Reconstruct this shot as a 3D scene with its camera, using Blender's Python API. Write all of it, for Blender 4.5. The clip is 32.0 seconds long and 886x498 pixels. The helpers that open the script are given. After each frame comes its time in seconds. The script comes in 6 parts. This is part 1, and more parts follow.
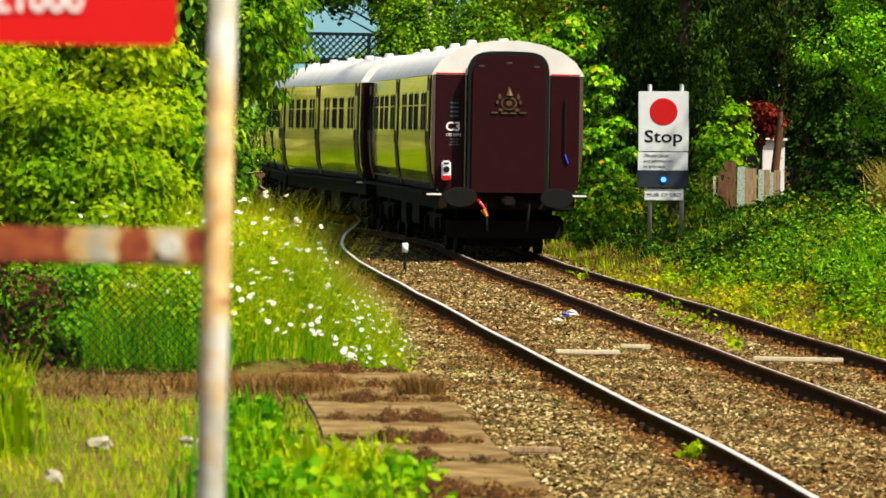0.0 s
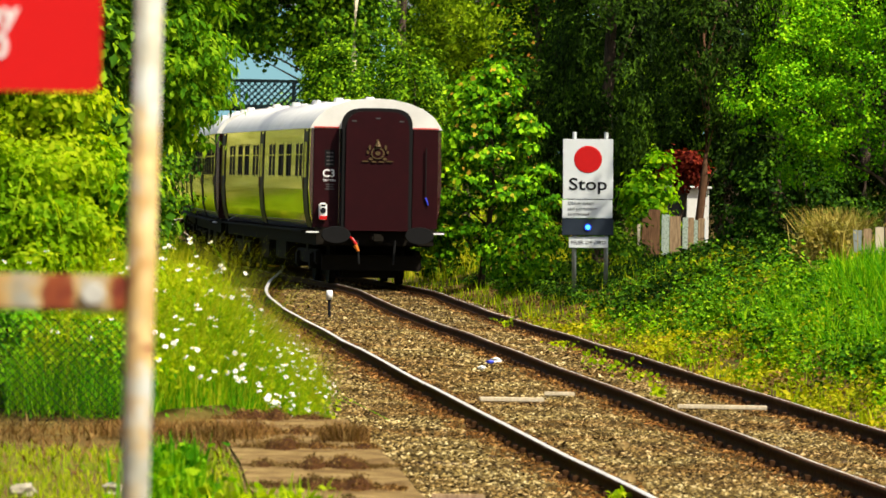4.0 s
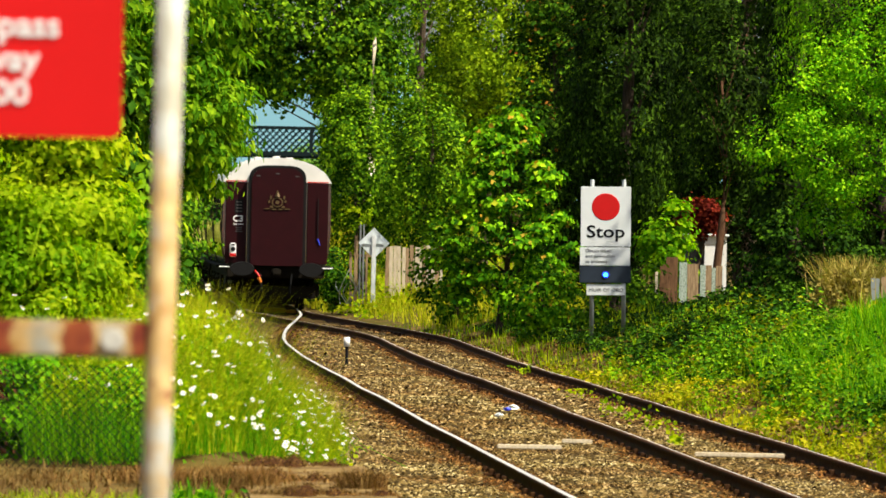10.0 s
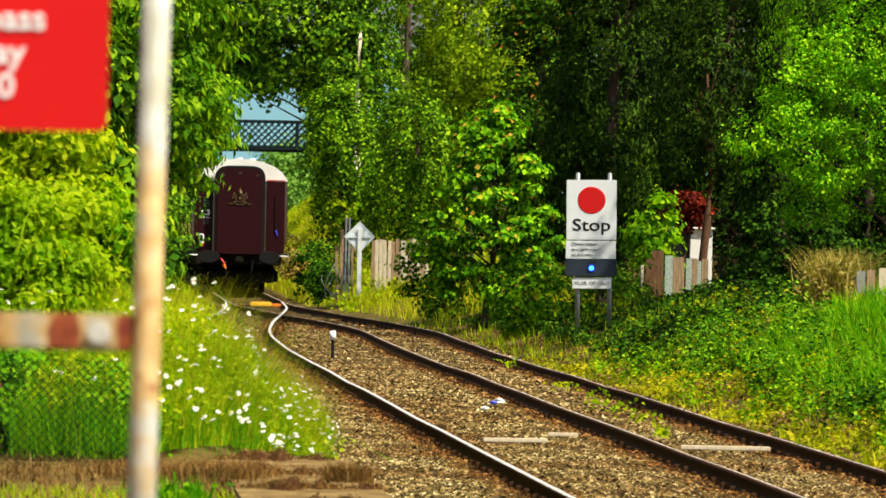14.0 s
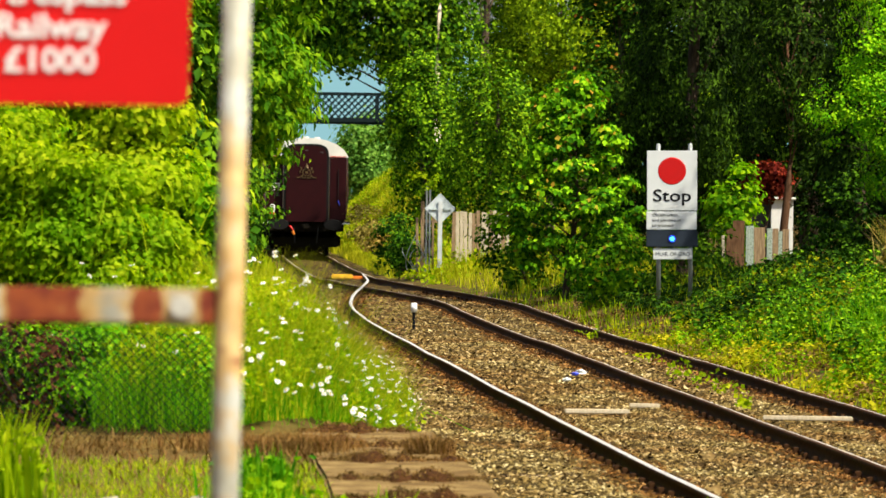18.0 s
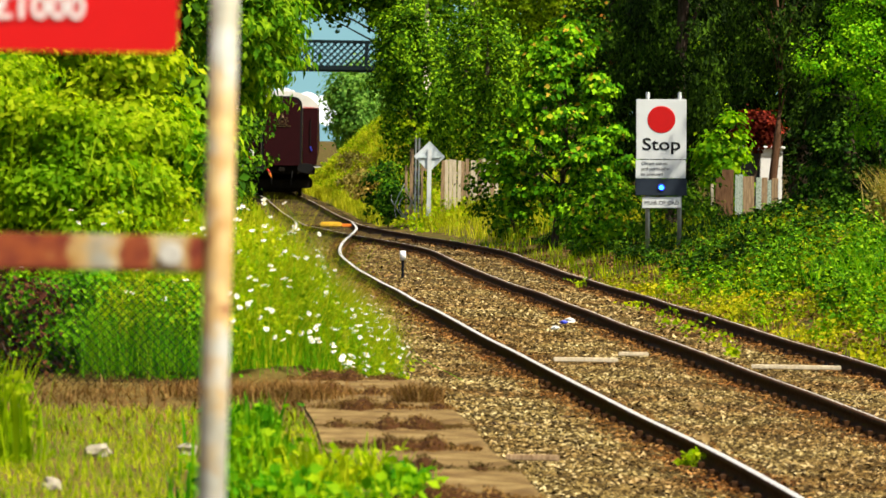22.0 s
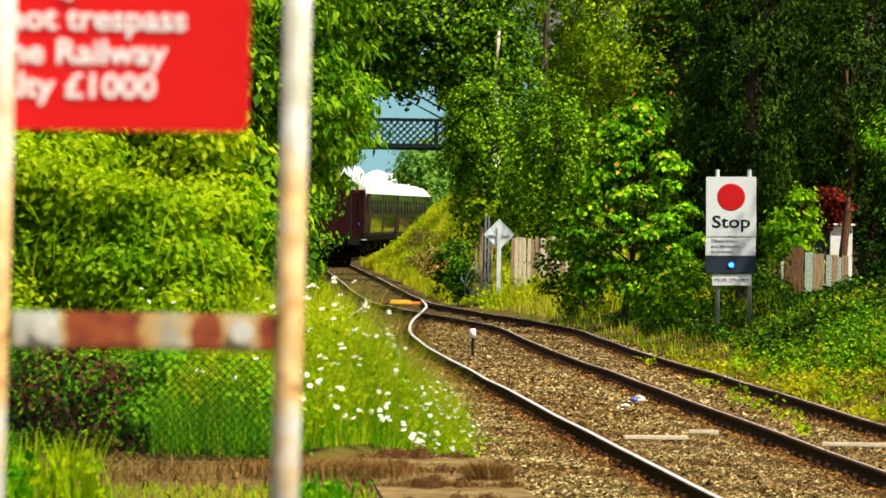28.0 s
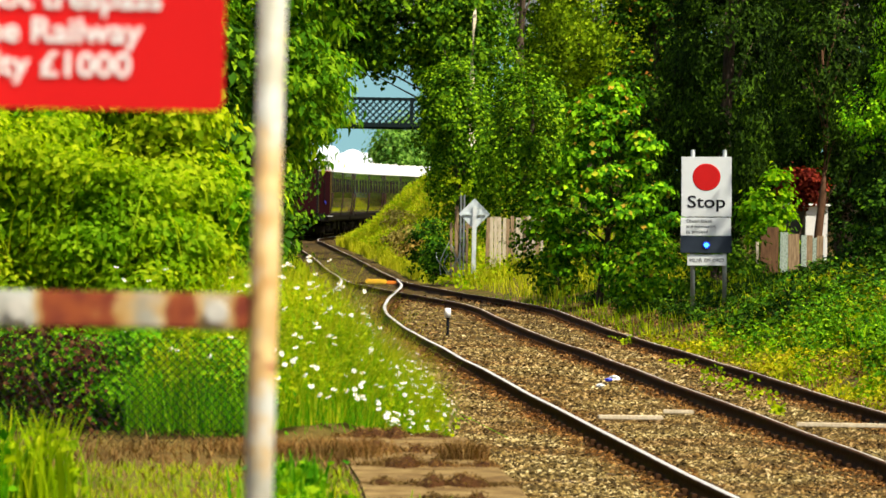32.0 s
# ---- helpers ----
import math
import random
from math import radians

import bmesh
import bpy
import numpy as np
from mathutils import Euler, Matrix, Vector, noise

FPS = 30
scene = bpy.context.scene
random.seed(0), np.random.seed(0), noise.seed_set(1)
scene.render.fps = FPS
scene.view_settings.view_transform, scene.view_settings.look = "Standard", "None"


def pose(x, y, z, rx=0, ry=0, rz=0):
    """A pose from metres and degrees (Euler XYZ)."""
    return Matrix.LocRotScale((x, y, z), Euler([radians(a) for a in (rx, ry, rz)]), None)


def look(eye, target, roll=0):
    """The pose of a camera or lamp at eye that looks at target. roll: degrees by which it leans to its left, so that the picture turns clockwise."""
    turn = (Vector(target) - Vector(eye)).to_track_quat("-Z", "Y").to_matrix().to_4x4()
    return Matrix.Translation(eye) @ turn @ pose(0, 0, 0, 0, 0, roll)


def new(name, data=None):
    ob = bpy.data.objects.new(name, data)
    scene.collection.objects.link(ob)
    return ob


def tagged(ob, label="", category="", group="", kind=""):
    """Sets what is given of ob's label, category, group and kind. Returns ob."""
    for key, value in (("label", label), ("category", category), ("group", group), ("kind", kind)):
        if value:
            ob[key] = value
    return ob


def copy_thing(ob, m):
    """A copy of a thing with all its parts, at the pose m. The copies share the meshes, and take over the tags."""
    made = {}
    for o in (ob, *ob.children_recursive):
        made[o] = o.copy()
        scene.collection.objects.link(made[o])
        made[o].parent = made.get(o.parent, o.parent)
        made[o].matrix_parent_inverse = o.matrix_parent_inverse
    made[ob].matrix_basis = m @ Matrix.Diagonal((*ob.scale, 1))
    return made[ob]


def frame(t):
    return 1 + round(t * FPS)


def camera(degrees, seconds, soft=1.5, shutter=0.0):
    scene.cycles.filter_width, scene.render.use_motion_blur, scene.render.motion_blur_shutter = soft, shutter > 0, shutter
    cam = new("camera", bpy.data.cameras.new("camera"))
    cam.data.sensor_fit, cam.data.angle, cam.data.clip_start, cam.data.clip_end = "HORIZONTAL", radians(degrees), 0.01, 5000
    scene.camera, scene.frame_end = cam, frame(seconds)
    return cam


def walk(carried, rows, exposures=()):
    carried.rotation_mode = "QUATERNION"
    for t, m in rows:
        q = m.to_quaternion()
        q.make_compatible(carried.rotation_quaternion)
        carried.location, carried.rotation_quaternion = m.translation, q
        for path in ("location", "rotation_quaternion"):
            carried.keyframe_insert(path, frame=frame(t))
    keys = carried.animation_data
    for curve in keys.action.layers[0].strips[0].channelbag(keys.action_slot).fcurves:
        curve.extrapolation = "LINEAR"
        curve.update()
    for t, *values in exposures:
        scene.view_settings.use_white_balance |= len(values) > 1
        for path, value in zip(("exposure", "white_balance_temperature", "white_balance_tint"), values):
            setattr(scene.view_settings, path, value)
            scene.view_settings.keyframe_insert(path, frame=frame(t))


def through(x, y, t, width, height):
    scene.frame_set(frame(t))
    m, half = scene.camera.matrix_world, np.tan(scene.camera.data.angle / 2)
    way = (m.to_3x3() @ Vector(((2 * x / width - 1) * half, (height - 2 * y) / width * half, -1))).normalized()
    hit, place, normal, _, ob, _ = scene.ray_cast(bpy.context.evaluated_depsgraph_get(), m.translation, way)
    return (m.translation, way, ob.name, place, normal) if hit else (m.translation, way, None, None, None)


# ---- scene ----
cam = camera(9.2, 32.0, soft=1.6)
cam.data.dof.use_dof = True
cam.data.dof.focus_distance = 100.0
cam.data.dof.aperture_fstop = 11.5
EYE = (0.0, 0.0, 2.28)
# seconds, yaw to the left, pitch up, lean, in degrees; drift to the right and up in millimetres
PATH = [
    (0, 0.007, -1.242, 0.87, 0.8, 3.7), (0.5, -0.095, -1.103, 1.10, -0.1, 2.4), (1, -0.144, -1.090, 1.00, -0.8, 0.8), (1.5, -0.204, -1.014, 0.92, 1.0, 2.7),
    (2, -0.345, -0.864, 0.88, 1.1, 3.3), (2.5, -0.488, -0.752, 1.01, 0.8, 1.1), (3, -0.590, -0.732, 1.08, 0.0, 0.3), (3.5, -0.738, -0.705, 0.97, 2.3, 2.6),
    (5.5, -0.899, -0.912, 1.21, -3.2, 3.9), (6, -0.895, -0.092, 1.25, -1.1, 4.4), (6.5, -0.916, 0.032, 1.25, -3.5, 3.1), (7, -0.878, 0.094, 1.24, -4.9, 0.1),
    (7.5, -0.654, 0.089, 1.25, -4.9, 1.6), (8, -0.565, 0.140, 1.08, -3.1, 3.3), (8.5, -0.592, 0.141, 1.04, -3.0, 2.7), (9, -0.648, 0.030, 1.19, -5.0, 0.4),
    (9.5, -0.616, -0.168, 1.19, -4.9, 0.3), (10, -0.581, -0.250, 1.14, -3.1, 2.9), (10.5, -0.617, -0.153, 1.07, -2.0, 4.0), (11, -0.641, -0.074, 1.04, -3.0, 2.8),
    (11.5, -0.614, -0.086, 1.14, -3.2, 2.7), (12, -0.567, -0.260, 1.12, -3.9, 1.3), (12.5, -0.544, -0.328, 1.00, -2.4, 2.4), (13, -0.599, -0.285, 0.88, -2.5, 4.7),
    (13.5, -0.687, -0.198, 1.00, -2.8, 3.6), (14, -0.731, -0.313, 1.06, -3.8, 0.9), (14.5, -0.676, -0.842, 1.08, -3.5, 0.6), (16.5, -0.182, -0.345, 0.98, -8.8, 2.5),
    (17, 0.026, -0.487, 0.86, -7.9, 3.8), (17.5, 0.116, -0.561, 0.76, -6.0, 4.5), (18, 0.103, -0.622, 0.74, -6.5, 2.7), (18.5, 0.116, -0.772, 0.89, -8.8, 3.2),
    (19, 0.178, -0.920, 0.95, -10.0, 2.7), (19.5, 0.175, -0.969, 0.80, -7.4, 3.6), (20, -0.154, -0.510, 0.81, -6.3, 4.5), (20.5, -0.264, -0.383, 0.95, -7.4, 2.8),
    (21, -0.217, -0.720, 0.99, -6.2, 0.6), (21.5, -0.109, -0.996, 1.01, -8.3, 0.2), (22, -0.019, -1.161, 0.91, -6.2, 2.6), (22.5, -0.113, -1.160, 0.78, -5.5, 4.5),
    (23, -0.514, -1.003, 0.73, -5.2, 4.3), (23.5, -0.607, -0.905, 0.77, -9.0, 5.0), (24, -0.412, -0.481, 0.85, -10.7, 2.1), (24.5, -0.102, -0.305, 0.84, -8.8, 3.6),
    (25, 0.010, -0.145, 0.82, -9.8, 5.0), (25.5, 0.068, -0.068, 0.71, -8.9, 4.5), (26, 0.215, -0.061, 0.82, -10.3, 3.8), (26.5, 0.420, -0.244, 0.86, -11.8, 4.2),
    (28.5, 0.732, -0.392, 0.81, -6.9, 3.9), (29, 0.696, -0.472, 0.81, -6.7, 2.3), (29.5, 0.632, -0.566, 0.77, -6.6, 3.0), (30, 0.479, -0.531, 0.75, -6.6, 4.6),
    (30.5, 0.329, -0.466, 0.61, -6.0, 3.9), (31, 0.272, -0.458, 0.85, -8.5, 2.6), (31.5, 0.339, -0.538, 1.00, -9.4, 2.0), (32, 0.458, -0.573, 0.96, -7.4, 4.3)]
walk(cam, [(t, pose(EYE[0] + dx / 1000, EYE[1], EYE[2] + dz / 1000, 90 + p, 0, y) @ pose(0, 0, 0, 0, 0, r)) for t, y, p, r, dx, dz in PATH], exposures=[(0, 0.72, 6680, 10), (32, 0.72, 6680, 10)])

# ---- light ----
SUN_FROM = Vector((0.58, -0.46, 1.10)).normalized()
world = bpy.data.worlds.new("sky")
scene.world = world
world.use_nodes = True
wn = world.node_tree.nodes
sky = wn.new("ShaderNodeTexSky")
sky.sky_type, sky.sun_disc = "NISHITA", False
sky.sun_elevation = math.asin(SUN_FROM.z)
sky.sun_rotation = math.atan2(SUN_FROM.x, SUN_FROM.y)
sky.dust_density, sky.ozone_density, sky.air_density = 3.0, 0.3, 0.8
world.node_tree.links.new(sky.outputs[0], wn["Background"].inputs[0])
wn["Background"].inputs[1].default_value = 0.10
sun = new("sun", bpy.data.lights.new("sun", "SUN"))
sun.data.energy, sun.data.angle, sun.data.color = 5.0, radians(0.55), (1.0, 0.93, 0.78)
sun.matrix_world = look(SUN_FROM * 200, (0, 0, 0))


# ---- materials ----
def material(name, rough=0.6, metal=0.0):
    m = bpy.data.materials.new(name)
    m.use_nodes = True
    n, l = m.node_tree.nodes, m.node_tree.links
    b = n["Principled BSDF"]
    b.inputs["Roughness"].default_value, b.inputs["Metallic"].default_value = rough, metal
    return m, n, l, b


def ramp(n, l, fac, stops):
    r = n.new("ShaderNodeValToRGB")
    while len(r.color_ramp.elements) < len(stops):
        r.color_ramp.elements.new(0.5)
    for e, (p, c) in zip(r.color_ramp.elements, stops):
        e.position, e.color = p, (*c, 1)
    l.new(fac, r.inputs[0])
    return r.outputs[0]


def noise_tex(n, l, scale, detail=4.0, rough=0.55, stretch=None):
    co = n.new("ShaderNodeTexCoord").outputs["Object"]
    if stretch:
        mp = n.new("ShaderNodeMapping")
        mp.inputs["Scale"].default_value = stretch
        l.new(co, mp.inputs[0])
        co = mp.outputs[0]
    t = n.new("ShaderNodeTexNoise")
    t.inputs["Scale"].default_value, t.inputs["Detail"].default_value, t.inputs["Roughness"].default_value = scale, detail, rough
    l.new(co, t.inputs["Vector"])
    return t.outputs["Fac"]


def bump(n, l, b, fac, strength, distance):
    u = n.new("ShaderNodeBump")
    u.inputs["Strength"].default_value, u.inputs["Distance"].default_value = strength, distance
    l.new(fac, u.inputs["Height"])
    l.new(u.outputs[0], b.inputs["Normal"])


def mixed(n, l, fac, a, b, blend="MIX"):
    x = n.new("ShaderNodeMix")
    x.data_type, x.blend_type = "RGBA", blend
    for k, v in ((0, fac), (6, a), (7, b)):
        if isinstance(v, (int, float)):
            x.inputs[k].default_value = v
        elif isinstance(v, tuple):
            x.inputs[k].default_value = (*v, 1)
        else:
            l.new(v, x.inputs[k])
    return x.outputs[2]


def speckled(name, stops, scale, rough=0.7, metal=0.0, stops2=None, scale2=0.6, bump_by=0.0, fine=None, stretch=None, coat=0.0):
    """Colour from noise at two scales, with a fine relief."""
    m, n, l, b = material(name, rough, metal)
    fac = noise_tex(n, l, scale, 6, 0.62, stretch)
    col = ramp(n, l, fac, stops)
    if stops2:
        col = mixed(n, l, 1.0, col, ramp(n, l, noise_tex(n, l, scale2, 3), stops2), "MULTIPLY")
    l.new(col, b.inputs["Base Color"])
    if bump_by:
        bump(n, l, b, noise_tex(n, l, fine or scale * 3, 5, 0.6), 0.7, bump_by)
    if rough > 0.74:
        b.inputs["Specular IOR Level"].default_value = 0.06
    if coat:
        b.inputs["Coat Weight"].default_value, b.inputs["Coat Roughness"].default_value = coat, 0.08
    return m


def leafy(name, dark, mid, light, through=0.45, rough=0.65, tips=None, low=(0.42, 0.55, 0.5), high=(1.2, 1.1, 0.9)):
    """Leaves: each one its own tone, patches of tone over the crown (low ones can paint shade), light that passes
    through.
    """
    m, n, l, b = material(name, rough)
    geo = n.new("ShaderNodeNewGeometry")
    stops = [(0.0, dark), (0.45, mid), (0.93, light)]
    if tips:
        stops.append((0.985, tips))
    col = ramp(n, l, geo.outputs["Random Per Island"], stops)
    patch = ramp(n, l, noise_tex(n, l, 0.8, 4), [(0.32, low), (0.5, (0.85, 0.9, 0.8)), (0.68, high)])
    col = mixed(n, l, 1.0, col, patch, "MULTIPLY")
    l.new(col, b.inputs["Base Color"])
    b.inputs["Specular IOR Level"].default_value = 0.04
    tr = n.new("ShaderNodeBsdfTranslucent")
    l.new(mixed(n, l, 1.0, col, (0.9, 1.0, 0.35), "MULTIPLY"), tr.inputs[0])
    mx = n.new("ShaderNodeMixShader")
    mx.inputs[0].default_value = through
    l.new(b.outputs[0], mx.inputs[1])
    l.new(tr.outputs[0], mx.inputs[2])
    l.new(mx.outputs[0], n["Material Output"].inputs[0])
    return m


def plain(name, col, rough=0.5, metal=0.0, dirt=0.82, scale=9.0, coat=0.0):
    return speckled(name, [(0.3, tuple(c * dirt for c in col)), (0.7, col)], scale, rough, metal, bump_by=0.0008, coat=coat)


def glow(name, col, strength):
    m, n, l, b = material(name)
    b.inputs["Base Color"].default_value, b.inputs["Specular IOR Level"].default_value = (0, 0, 0, 1), 0.0
    b.inputs["Emission Color"].default_value = (*col, 1)
    b.inputs["Emission Strength"].default_value = strength
    return m


